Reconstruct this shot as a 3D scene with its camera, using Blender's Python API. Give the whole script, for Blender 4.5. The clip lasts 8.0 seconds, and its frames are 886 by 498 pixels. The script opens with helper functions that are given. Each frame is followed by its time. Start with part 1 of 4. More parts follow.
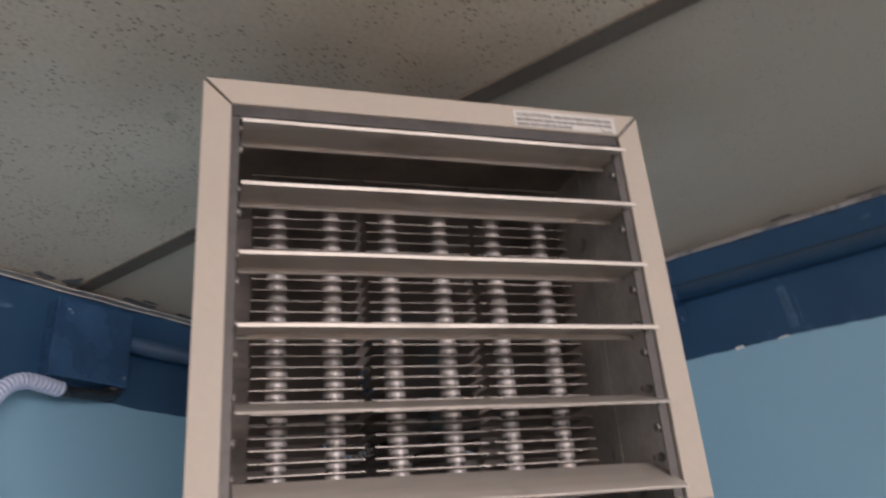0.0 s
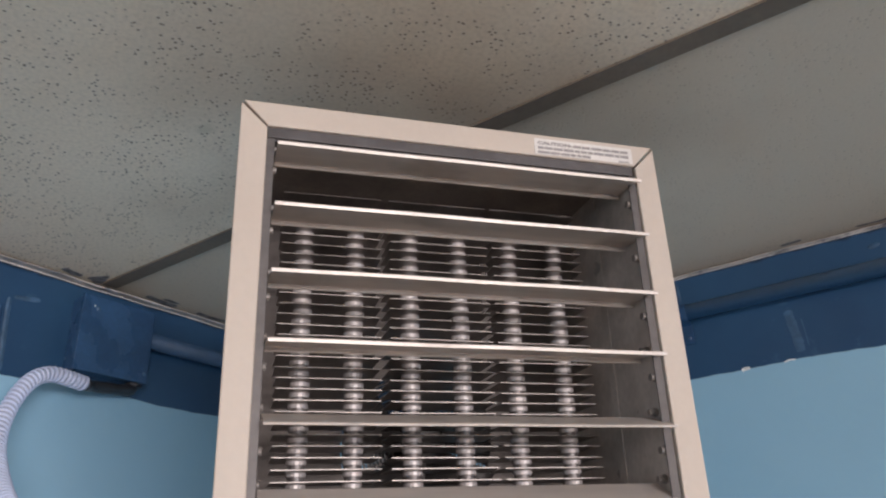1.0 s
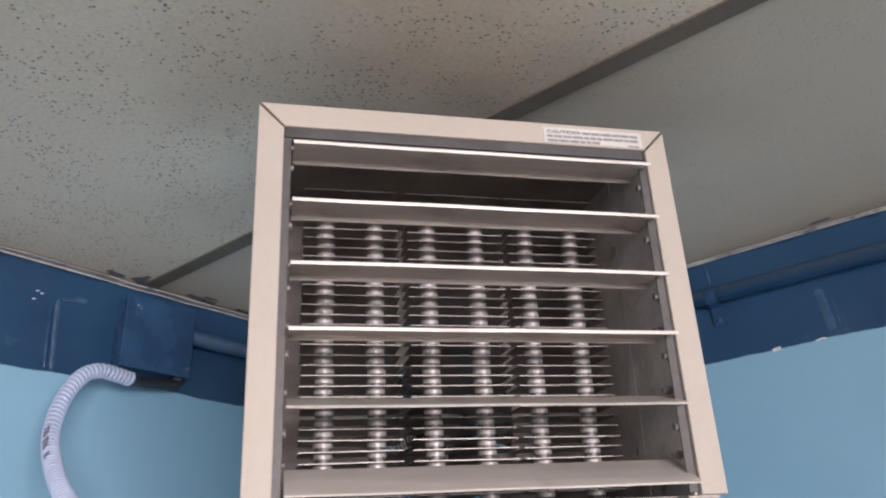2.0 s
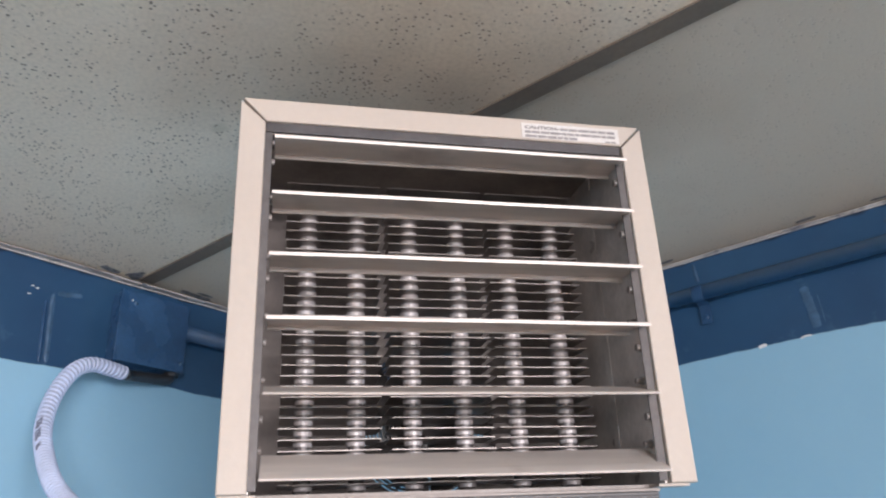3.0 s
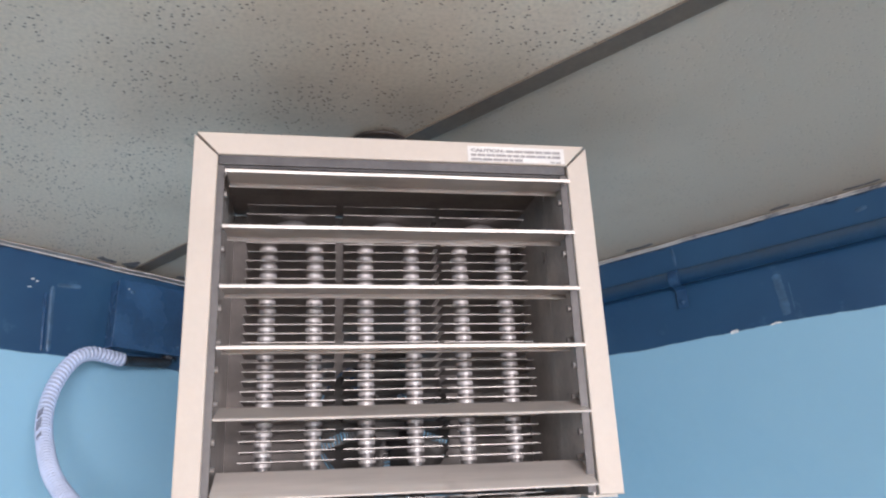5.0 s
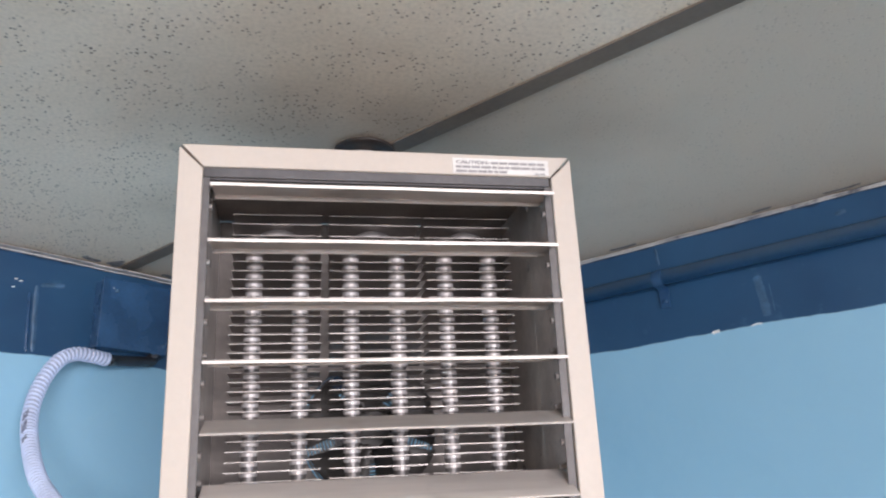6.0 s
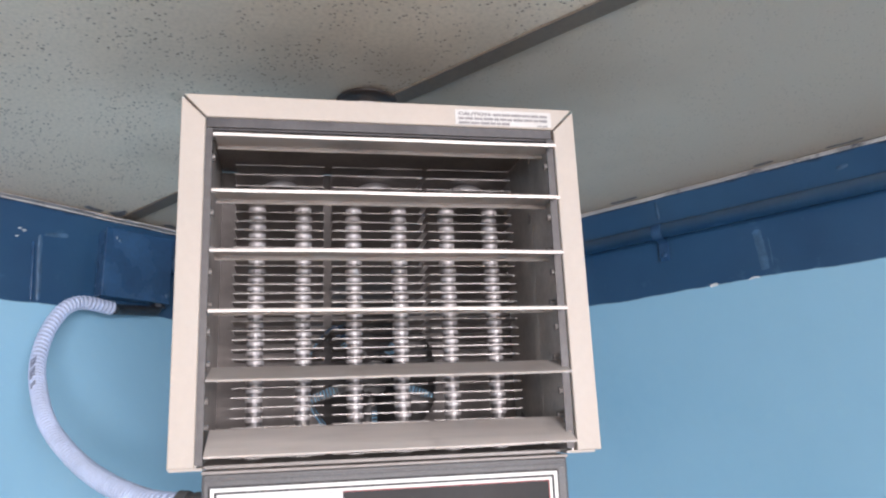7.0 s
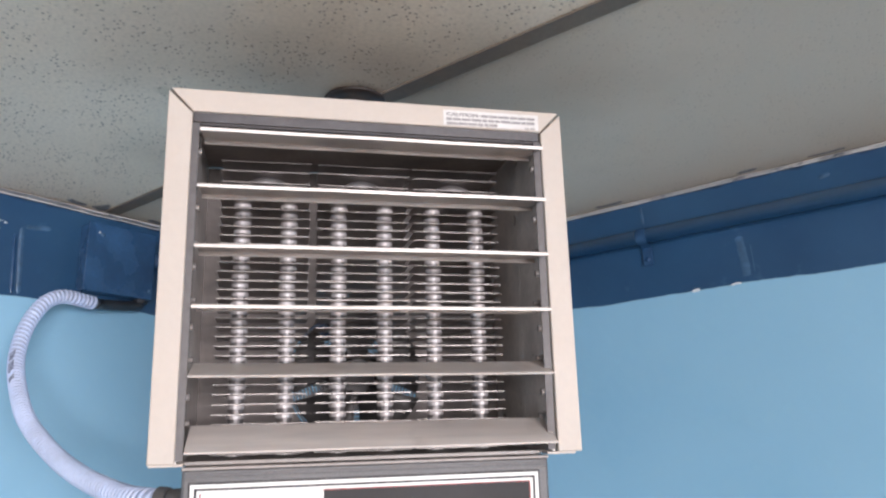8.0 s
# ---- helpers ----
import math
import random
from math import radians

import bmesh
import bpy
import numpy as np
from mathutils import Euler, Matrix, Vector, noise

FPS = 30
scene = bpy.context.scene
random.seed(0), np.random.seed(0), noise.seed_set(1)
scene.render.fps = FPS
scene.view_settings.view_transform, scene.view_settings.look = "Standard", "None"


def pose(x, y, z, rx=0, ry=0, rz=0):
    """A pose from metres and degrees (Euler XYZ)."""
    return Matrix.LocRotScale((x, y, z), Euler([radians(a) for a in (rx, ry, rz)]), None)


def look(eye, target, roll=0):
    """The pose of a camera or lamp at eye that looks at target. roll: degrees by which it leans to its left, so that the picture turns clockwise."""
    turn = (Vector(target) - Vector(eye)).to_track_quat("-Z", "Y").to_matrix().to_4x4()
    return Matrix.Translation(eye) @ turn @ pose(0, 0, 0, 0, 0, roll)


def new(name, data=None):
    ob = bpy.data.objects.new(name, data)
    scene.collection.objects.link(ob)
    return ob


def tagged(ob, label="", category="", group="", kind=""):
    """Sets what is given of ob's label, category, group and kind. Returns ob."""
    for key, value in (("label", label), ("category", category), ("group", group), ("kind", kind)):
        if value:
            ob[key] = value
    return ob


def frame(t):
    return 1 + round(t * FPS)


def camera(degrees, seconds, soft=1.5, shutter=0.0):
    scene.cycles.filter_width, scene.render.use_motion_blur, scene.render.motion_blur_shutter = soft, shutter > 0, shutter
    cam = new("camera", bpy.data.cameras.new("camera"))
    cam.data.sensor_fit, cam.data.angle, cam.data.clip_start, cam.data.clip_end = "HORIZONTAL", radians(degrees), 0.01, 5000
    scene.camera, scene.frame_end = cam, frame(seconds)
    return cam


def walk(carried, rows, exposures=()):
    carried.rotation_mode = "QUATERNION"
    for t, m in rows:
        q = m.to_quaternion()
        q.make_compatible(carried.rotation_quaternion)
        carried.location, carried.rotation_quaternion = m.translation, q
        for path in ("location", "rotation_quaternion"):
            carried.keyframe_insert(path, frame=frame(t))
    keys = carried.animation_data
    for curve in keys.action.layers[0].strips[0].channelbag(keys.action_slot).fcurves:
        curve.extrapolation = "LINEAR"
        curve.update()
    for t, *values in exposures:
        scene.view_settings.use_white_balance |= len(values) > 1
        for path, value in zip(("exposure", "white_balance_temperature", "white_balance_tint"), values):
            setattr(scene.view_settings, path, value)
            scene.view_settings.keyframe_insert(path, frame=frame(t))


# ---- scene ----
cam = camera(61.3, 8.0, 2.2, 0.5)
PATH = [
    (0, (-0.1579, -0.4724, 1.9233), (0.3966, 1.2557, 2.7638), -4.99),
    (0.2, (-0.1662, -0.4819, 1.9292), (0.3550, 1.2482, 2.7866), -3.67),
    (0.5, (-0.1725, -0.4899, 1.9317), (0.3505, 1.2485, 2.7711), -3.39),
    (1, (-0.1741, -0.5007, 1.9284), (0.3539, 1.2350, 2.7702), -2.45),
    (1.5, (-0.1648, -0.5153, 1.9227), (0.3417, 1.2288, 2.7603), -2.25),
    (1.7, (-0.1611, -0.5193, 1.9197), (0.2768, 1.2488, 2.7456), -3.35),
    (2.8, (-0.1399, -0.5354, 1.9027), (0.2661, 1.2359, 2.7377), -2.60),
    (3, (-0.1359, -0.5373, 1.9010), (0.2694, 1.2336, 2.7374), -2.53),
    (3.5, (-0.1269, -0.5410, 1.9021), (0.2465, 1.2500, 2.7102), -1.06),
    (3.8, (-0.0932, -0.5526, 1.9081), (0.2613, 1.2486, 2.7018), -1.89),
    (4, (-0.0721, -0.5600, 1.9140), (0.2713, 1.2485, 2.6959), -2.38),
    (4.2, (-0.0670, -0.5696, 1.9234), (0.2685, 1.2592, 2.6602), -2.65),
    (4.5, (-0.0731, -0.5927, 1.9376), (0.2232, 1.2433, 2.6733), -2.77),
    (4.7, (-0.0738, -0.6011, 1.9433), (0.2485, 1.2351, 2.6675), -2.88),
    (5.8, (-0.0802, -0.6156, 1.9703), (0.2849, 1.2405, 2.6197), -1.41),
    (6, (-0.0756, -0.6208, 1.9729), (0.3042, 1.2294, 2.6307), -2.45),
    (6.2, (-0.0733, -0.6240, 1.9709), (0.3049, 1.2488, 2.5621), -2.12),
    (6.5, (-0.0774, -0.6208, 1.9699), (0.3160, 1.2591, 2.5279), -2.08),
    (6.8, (-0.0792, -0.6218, 1.9702), (0.3082, 1.2625, 2.5173), -1.95),
    (7, (-0.0782, -0.6258, 1.9704), (0.3038, 1.2626, 2.5070), -2.03),
    (7.2, (-0.0806, -0.6290, 1.9692), (0.3139, 1.2667, 2.4702), -1.11),
    (7.5, (-0.0807, -0.6296, 1.9709), (0.3291, 1.2670, 2.4556), -1.97),
    (7.8, (-0.0793, -0.6276, 1.9683), (0.3395, 1.2609, 2.4764), -1.22),
    (8, (-0.0791, -0.6267, 1.9684), (0.3426, 1.2523, 2.5083), -1.27),
]
EXPOSURES = [(0, -0.88, 6920, 22), (0.5, -0.7, 6790, 22), (1, -0.52, 6700, 21), (1.5, -0.42, 6600, 21), (3, -0.12, 6410, 20), (4, -0.03, 6320, 20), (6, 0, 6280, 19), (7.5, 0, 6210, 19), (8, 0, 6270, 19)]
walk(cam, [(t, look(eye, target, roll)) for t, eye, target, roll in PATH], EXPOSURES)

# ---- plan of the room: a corner, and the two walls that run from it ----
CEIL = 2.3764
KX, KY = 0.0593, 1.0099
LEFT_TURN, RIGHT_TURN = 38.77, -51.23
U = Vector((-math.cos(radians(LEFT_TURN)), -math.sin(radians(LEFT_TURN)), 0))
V = Vector((math.cos(radians(RIGHT_TURN)), math.sin(radians(RIGHT_TURN)), 0))
CORNER = Vector((KX, KY, 0))
ROOM = 7.0
NL = Vector((-U.y, U.x, 0))
NL = NL if NL.dot(V) > 0 else -NL
NR = Vector((-V.y, V.x, 0))
NR = NR if NR.dot(U) > 0 else -NR


def left_at(a, z, off=0.0):
    return CORNER + a * U + off * NL + Vector((0, 0, z))


def right_at(b, z, off=0.0):
    return CORNER + b * V + off * NR + Vector((0, 0, z))


# ---- world and lamps ----
world = bpy.data.worlds.new("sky")
scene.world = world
world.use_nodes = True
wn = world.node_tree.nodes
sky = wn.new("ShaderNodeTexSky")
sky.sky_type, sky.sun_disc = "NISHITA", False
sky.sun_elevation, sky.sun_rotation = radians(40), radians(200)
world.node_tree.links.new(sky.outputs[0], wn["Background"].inputs[0])
wn["Background"].inputs[1].default_value = 0.12


def window_lamp(name, centre, normal, w, h, power, colour):
    data = bpy.data.lights.new(name, "AREA")
    data.shape, data.size, data.size_y, data.energy, data.color = "RECTANGLE", w, h, power, colour
    ob = new(name, data)
    ob.matrix_world = look(centre, centre + normal)
    return ob


DAY = (1.0, 0.97, 0.93)
WIN1 = dict(u0=2.8, u1=6.7, z0=1.0, z1=2.35)  # wide shop windows: facing the left wall,
WIN2 = dict(u0=1.2, u1=6.0, z0=1.0, z1=2.35)  # and facing the right one
window_lamp("window_light", CORNER + V * (ROOM - 0.02) + U * 4.3 + Vector((0, 0, 1.675)), -NL, 3.8, 1.3, 570, DAY)
window_lamp("window_light", CORNER + U * (ROOM - 0.02) + V * 3.6 + Vector((0, 0, 1.675)), -NR, 4.7, 1.3, 40, DAY)


# ---- materials ----
def material(name, base, rough=0.5, metal=0.0, vary=0.12, scale=8.0, grain=0.06, grain_scale=180.0,
             bump=0.0, bump_scale=120.0, tint=None, rough_vary=0.1, stretch=(1, 1, 1), coat=0.0):
    m = bpy.data.materials.new(name)
    m.use_nodes = True
    n, l = m.node_tree.nodes, m.node_tree.links
    b = n["Principled BSDF"]
    geo = n.new("ShaderNodeNewGeometry")
    mp = n.new("ShaderNodeMapping")
    mp.inputs["Scale"].default_value = stretch
    l.new(geo.outputs["Position"], mp.inputs["Vector"])
    big, fine = n.new("ShaderNodeTexNoise"), n.new("ShaderNodeTexNoise")
    big.inputs["Scale"].default_value, big.inputs["Detail"].default_value = scale, 5
    fine.inputs["Scale"].default_value, fine.inputs["Detail"].default_value = grain_scale, 3
    l.new(mp.outputs[0], big.inputs["Vector"])
    l.new(mp.outputs[0], fine.inputs["Vector"])
    dark = [c * (1 - vary) for c in base]
    light = [min(1, c * (1 + vary)) for c in (tint or base)]
    mix = n.new("ShaderNodeMix")
    mix.data_type = "RGBA"
    mix.inputs["A"].default_value, mix.inputs["B"].default_value = (*dark, 1), (*light, 1)
    ramp = n.new("ShaderNodeMapRange")
    ramp.inputs["From Min"].default_value, ramp.inputs["From Max"].default_value = 0.3, 0.7
    l.new(big.outputs["Fac"], ramp.inputs["Value"])
    l.new(ramp.outputs[0], mix.inputs["Factor"])
    g = n.new("ShaderNodeMapRange")
    g.inputs["From Min"].default_value, g.inputs["From Max"].default_value = 0.3, 0.7
    g.inputs["To Min"].default_value, g.inputs["To Max"].default_value = 1 - grain, 1 + grain
    l.new(fine.outputs["Fac"], g.inputs["Value"])
    mul = n.new("ShaderNodeVectorMath")
    mul.operation = "SCALE"
    l.new(mix.outputs["Result"], mul.inputs[0])
    l.new(g.outputs[0], mul.inputs["Scale"])
    l.new(mul.outputs[0], b.inputs["Base Color"])
    r = n.new("ShaderNodeMapRange")
    r.inputs["From Min"].default_value, r.inputs["From Max"].default_value = 0.3, 0.7
    r.inputs["To Min"].default_value = max(0.02, rough - rough_vary)
    r.inputs["To Max"].default_value = min(1, rough + rough_vary)
    l.new(big.outputs["Fac"], r.inputs["Value"])
    l.new(r.outputs[0], b.inputs["Roughness"])
    b.inputs["Metallic"].default_value = metal
    b.inputs["Coat Weight"].default_value = coat
    if bump:
        bn, bp = n.new("ShaderNodeTexNoise"), n.new("ShaderNodeBump")
        bn.inputs["Scale"].default_value, bn.inputs["Detail"].default_value = bump_scale, 4
        bp.inputs["Strength"].default_value, bp.inputs["Distance"].default_value = bump, 0.002
        l.new(mp.outputs[0], bn.inputs["Vector"])
        l.new(bn.outputs["Fac"], bp.inputs["Height"])
        l.new(bp.outputs[0], b.inputs["Normal"])
    return m


def wall_material(level):
    """Light blue paint below, dark blue band above with a hand-cut, slightly wavy edge."""
    m = bpy.data.materials.new("two_tone_blue_paint")
    m.use_nodes = True
    n, l = m.node_tree.nodes, m.node_tree.links
    b = n["Principled BSDF"]
    geo, sep = n.new("ShaderNodeNewGeometry"), n.new("ShaderNodeSeparateXYZ")
    l.new(geo.outputs["Position"], sep.inputs[0])

    def noise_at(scale, detail=4, rough=0.5):
        t = n.new("ShaderNodeTexNoise")
        t.inputs["Scale"].default_value, t.inputs["Detail"].default_value, t.inputs["Roughness"].default_value = scale, detail, rough
        l.new(geo.outputs["Position"], t.inputs["Vector"])
        return t.outputs["Fac"]

    def rng(src, lo, hi, a, c):
        t = n.new("ShaderNodeMapRange")
        for k, v in (("From Min", lo), ("From Max", hi), ("To Min", a), ("To Max", c)):
            t.inputs[k].default_value = v
        l.new(src, t.inputs["Value"])
        return t.outputs[0]

    def add(x, y):
        t = n.new("ShaderNodeMath")
        l.new(x, t.inputs[0])
        l.new(y, t.inputs[1])
        return t.outputs[0]

    def blend(f, x, y):
        t = n.new("ShaderNodeMix")
        t.data_type = "RGBA"
        l.new(f, t.inputs["Factor"])
        for key, v in (("A", x), ("B", y)):
            if isinstance(v, tuple):
                t.inputs[key].default_value = (*v, 1)
            else:
                l.new(v, t.inputs[key])
        return t.outputs["Result"]

    z = add(add(sep.outputs["Z"], rng(noise_at(5), 0.3, 0.7, -0.004, 0.004)), rng(noise_at(90), 0.3, 0.7, -0.0004, 0.0004))
    edge = rng(z, level - 0.0008, level + 0.0008, 0, 1)
    pale = blend(rng(noise_at(2.5), 0.3, 0.7, 0, 1), (0.210, 0.42, 0.583), (0.259, 0.475, 0.638))
    pale = blend(rng(noise_at(60), 0.35, 0.7, 0, 0.35), pale, (0.250, 0.465, 0.618))
    deep = blend(rng(noise_at(6), 0.3, 0.7, 0, 1), (0.014, 0.053, 0.122), (0.023, 0.079, 0.165))
    # the band darkens in a thin, uneven line along its top edge
    top_line = rng(add(sep.outputs["Z"], rng(noise_at(35, 5), 0.3, 0.7, -0.003, 0.003)), CEIL - 0.0095, CEIL - 0.0055, 0, 0.8)
    deep = blend(top_line, deep, (0.006, 0.012, 0.025))
    scuff = rng(noise_at(26, 6, 0.65), 0.63, 0.75, 0, 0.55)
    deep = blend(scuff, deep, (0.06, 0.13, 0.22))
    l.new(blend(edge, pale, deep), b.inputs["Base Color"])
    l.new(rng(noise_at(14), 0.3, 0.7, 0.28, 0.42), b.inputs["Roughness"])
    bp = n.new("ShaderNodeBump")
    bp.inputs["Strength"].default_value, bp.inputs["Distance"].default_value = 0.14, 0.003
    l.new(add(rng(noise_at(45, 5), 0, 1, 0, 1), rng(edge, 0, 1, 0, 0.4)), bp.inputs["Height"])
    l.new(bp.outputs[0], b.inputs["Normal"])
    return m


def tile_material():
    """Mineral fibre ceiling tile: off-white, dusty, with clusters of small punched holes."""
    m = bpy.data.materials.new("pinhole_ceiling_tile")
    m.use_nodes = True
    n, l = m.node_tree.nodes, m.node_tree.links
    b = n["Principled BSDF"]
    geo = n.new("ShaderNodeNewGeometry")
    warp = n.new("ShaderNodeMapping")
    warp.inputs["Rotation"].default_value = (0, 0, radians(36))
    warp.inputs["Scale"].default_value = (1.0, 1.35, 0.0)
    l.new(geo.outputs["Position"], warp.inputs["Vector"])

    def noise_at(scale, detail=4):
        t = n.new("ShaderNodeTexNoise")
        t.inputs["Scale"].default_value, t.inputs["Detail"].default_value = scale, detail
        l.new(geo.outputs["Position"], t.inputs["Vector"])
        return t.outputs["Fac"]

    def rng(src, lo, hi, a, c):
        t = n.new("ShaderNodeMapRange")
        for k, v in (("From Min", lo), ("From Max", hi), ("To Min", a), ("To Max", c)):
            t.inputs[k].default_value = v
        l.new(src, t.inputs["Value"])
        return t.outputs[0]

    def mul(x, y):
        t = n.new("ShaderNodeMath")
        t.operation = "MULTIPLY"
        l.new(x, t.inputs[0])
        l.new(y, t.inputs[1])
        return t.outputs[0]

    vor = n.new("ShaderNodeTexVoronoi")
    vor.inputs["Scale"].default_value = 165
    l.new(warp.outputs[0], vor.inputs["Vector"])
    sel = n.new("ShaderNodeSeparateColor")
    l.new(vor.outputs["Color"], sel.inputs[0])
    hole = mul(rng(vor.outputs["Distance"], 0.20, 0.29, 1, 0), rng(sel.outputs[0], 0.32, 0.34, 0, 1))
    hole = mul(hole, rng(noise_at(16, 2), 0.41, 0.52, 0, 1))
    # the bay along the right wall is darker and shows few of the holes
    off = n.new("ShaderNodeVectorMath")
    off.operation = "DOT_PRODUCT"
    off.inputs[1].default_value = NR
    l.new(geo.outputs["Position"], off.inputs[0])
    edge = NR.dot(CORNER) + 0.551
    hole = mul(hole, rng(off.outputs["Value"], edge - 0.004, edge + 0.004, 0.3, 1))
    bare = n.new("ShaderNodeMix")
    bare.data_type = "RGBA"
    bare.inputs["A"].default_value, bare.inputs["B"].default_value = (0.760, 0.660, 0.540, 1), (0.850, 0.755, 0.625, 1)
    l.new(rng(noise_at(3.5, 6), 0.3, 0.7, 0, 1), bare.inputs["Factor"])
    mix = n.new("ShaderNodeMix")
    mix.data_type = "RGBA"
    mix.inputs["A"].default_value = (0.602, 0.528, 0.436, 1)
    l.new(bare.outputs["Result"], mix.inputs["B"])
    l.new(rng(off.outputs["Value"], edge - 0.004, edge + 0.004, 0, 1), mix.inputs["Factor"])
    dust = n.new("ShaderNodeMix")
    dust.data_type = "RGBA"
    dust.inputs["B"].default_value = (0.55, 0.48, 0.40, 1)
    l.new(mix.outputs["Result"], dust.inputs["A"])
    l.new(rng(noise_at(220, 4), 0.4, 0.75, 0, 0.5), dust.inputs["Factor"])
    pit = n.new("ShaderNodeMix")
    pit.data_type = "RGBA"
    pit.inputs["B"].default_value = (0.23, 0.185, 0.15, 1)
    l.new(hole, pit.inputs["Factor"])
    stain = n.new("ShaderNodeMix")
    stain.data_type = "RGBA"
    stain.inputs["B"].default_value = (0.50, 0.385, 0.26, 1)
    l.new(dust.outputs["Result"], stain.inputs["A"])
    l.new(rng(noise_at(1.7, 3), 0.5, 0.72, 0, 0.3), stain.inputs["Factor"])
    # brown heat stain over the heater, with its shade painted in, and a ragged edge
    away = n.new("ShaderNodeVectorMath")
    away.operation = "DISTANCE"
    away.inputs[1].default_value = (0.035, 0.197, CEIL)
    l.new(geo.outputs["Position"], away.inputs[0])
    jit = n.new("ShaderNodeMath")
    l.new(away.outputs["Value"], jit.inputs[0])
    l.new(rng(noise_at(7, 4), 0.3, 0.7, -0.07, 0.07), jit.inputs[1])
    scorch_shade = n.new("ShaderNodeMix")
    scorch_shade.data_type = "RGBA"
    scorch_shade.inputs["B"].default_value = (0.33, 0.26, 0.195, 1)
    l.new(stain.outputs["Result"], scorch_shade.inputs["A"])
    l.new(rng(jit.outputs[0], 0.04, 0.36, 0.70, 0), scorch_shade.inputs["Factor"])
    # one small greenish damp spot
    near = n.new("ShaderNodeVectorMath")
    near.operation = "DISTANCE"
    near.inputs[1].default_value = (-0.217, 0.189, CEIL)
    l.new(geo.outputs["Position"], near.inputs[0])
    wob = n.new("ShaderNodeMath")
    l.new(near.outputs["Value"], wob.inputs[0])
    l.new(rng(noise_at(60, 4), 0.3, 0.7, -0.003, 0.003), wob.inputs[1])
    damp = n.new("ShaderNodeMix")
    damp.data_type = "RGBA"
    damp.inputs["B"].default_value = (0.585, 0.525, 0.42, 1)
    l.new(scorch_shade.outputs["Result"], damp.inputs["A"])
    l.new(rng(wob.outputs[0], 0.006, 0.012, 0.85, 0), damp.inputs["Factor"])
    l.new(damp.outputs["Result"], pit.inputs["A"])
    l.new(pit.outputs["Result"], b.inputs["Base Color"])
    b.inputs["Roughness"].default_value = 0.9
    bp = n.new("ShaderNodeBump")
    bp.invert = True
    bp.inputs["Strength"].default_value, bp.inputs["Distance"].default_value = 0.6, 0.003
    l.new(hole, bp.inputs["Height"])
    b2 = n.new("ShaderNodeBump")
    b2.inputs["Strength"].default_value, b2.inputs["Distance"].default_value = 0.2, 0.001
    l.new(noise_at(320, 3), b2.inputs["Height"])
    l.new(bp.outputs[0], b2.inputs["Normal"])
    l.new(b2.outputs[0], b.inputs["Normal"])
    return m


def angle_material():
    """White wall angle, grimy and overpainted in patches with the dark blue of the wall."""
    m = material("grimy_white_angle", (0.46, 0.45, 0.44), 0.55, vary=0.2, scale=20, bump=0.3)
    n, l = m.node_tree.nodes, m.node_tree.links
    b = n["Principled BSDF"]
    old = b.inputs["Base Color"].links[0].from_socket
    geo = n.new("ShaderNodeNewGeometry")
    t = n.new("ShaderNodeTexNoise")
    t.inputs["Scale"].default_value, t.inputs["Detail"].default_value, t.inputs["Roughness"].default_value = 17, 8, 0.7
    l.new(geo.outputs["Position"], t.inputs["Vector"])
    r = n.new("ShaderNodeMapRange")
    r.inputs["From Min"].default_value, r.inputs["From Max"].default_value = 0.54, 0.68
    l.new(t.outputs["Fac"], r.inputs["Value"])
    mix = n.new("ShaderNodeMix")
    mix.data_type = "RGBA"
    mix.inputs["B"].default_value = (0.02, 0.028, 0.045, 1)
    l.new(r.outputs[0], mix.inputs["Factor"])
    l.new(old, mix.inputs["A"])
    l.new(mix.outputs["Result"], b.inputs["Base Color"])
    return m


M_WALL_W = wall_material(2.2180)
M_WALL = wall_material(2.2102)
M_TILE = tile_material()
M_ANGLE = angle_material()
M_GRID = material("dull_brown_grey_grid_paint", (0.160, 0.128, 0.100), 0.7, vary=0.15, scale=12, grain=0.08, bump=0.15)
M_FLOOR = material("worn_brown_floor", (0.33, 0.26, 0.19), 0.6, vary=0.25, scale=2)
M_BEIGE = material("beige_enamel", (0.545, 0.480, 0.425), 0.48, vary=0.035, scale=9, grain=0.02, bump=0.06, bump_scale=400)
M_STEEL = material("galvanised_steel", (0.62, 0.58, 0.555), 0.36, 0.3, vary=0.22, scale=26, grain=0.08, bump=0.06, rough_vary=0.1)
M_LOUVER = material("mill_aluminium", (0.70, 0.64, 0.605), 0.48, 0.28, vary=0.17, scale=14, grain=0.08, grain_scale=90, bump=0.1,
                    rough_vary=0.1, stretch=(0.15, 1, 1))
# dark finger smudges on the blades
n, l = M_LOUVER.node_tree.nodes, M_LOUVER.node_tree.links
base_in = n["Principled BSDF"].inputs["Base Color"]
bare = base_in.links[0].from_socket
geo, tex, ramp, mix = n.new("ShaderNodeNewGeometry"), n.new("ShaderNodeTexNoise"), n.new("ShaderNodeMapRange"), n.new("ShaderNodeMix")
l.new(geo.outputs["Position"], tex.inputs["Vector"])
tex.inputs["Scale"].default_value, tex.inputs["Detail"].default_value = 19, 5
l.new(tex.outputs["Fac"], ramp.inputs["Value"])
ramp.inputs["From Min"].default_value, ramp.inputs["From Max"].default_value, ramp.inputs["To Max"].default_value = 0.54, 0.72, 0.6
mix.data_type = "RGBA"
mix.inputs["B"].default_value = (0.36, 0.32, 0.30, 1)
l.new(ramp.outputs[0], mix.inputs["Factor"])
l.new(bare, mix.inputs["A"])
l.new(mix.outputs["Result"], base_in)
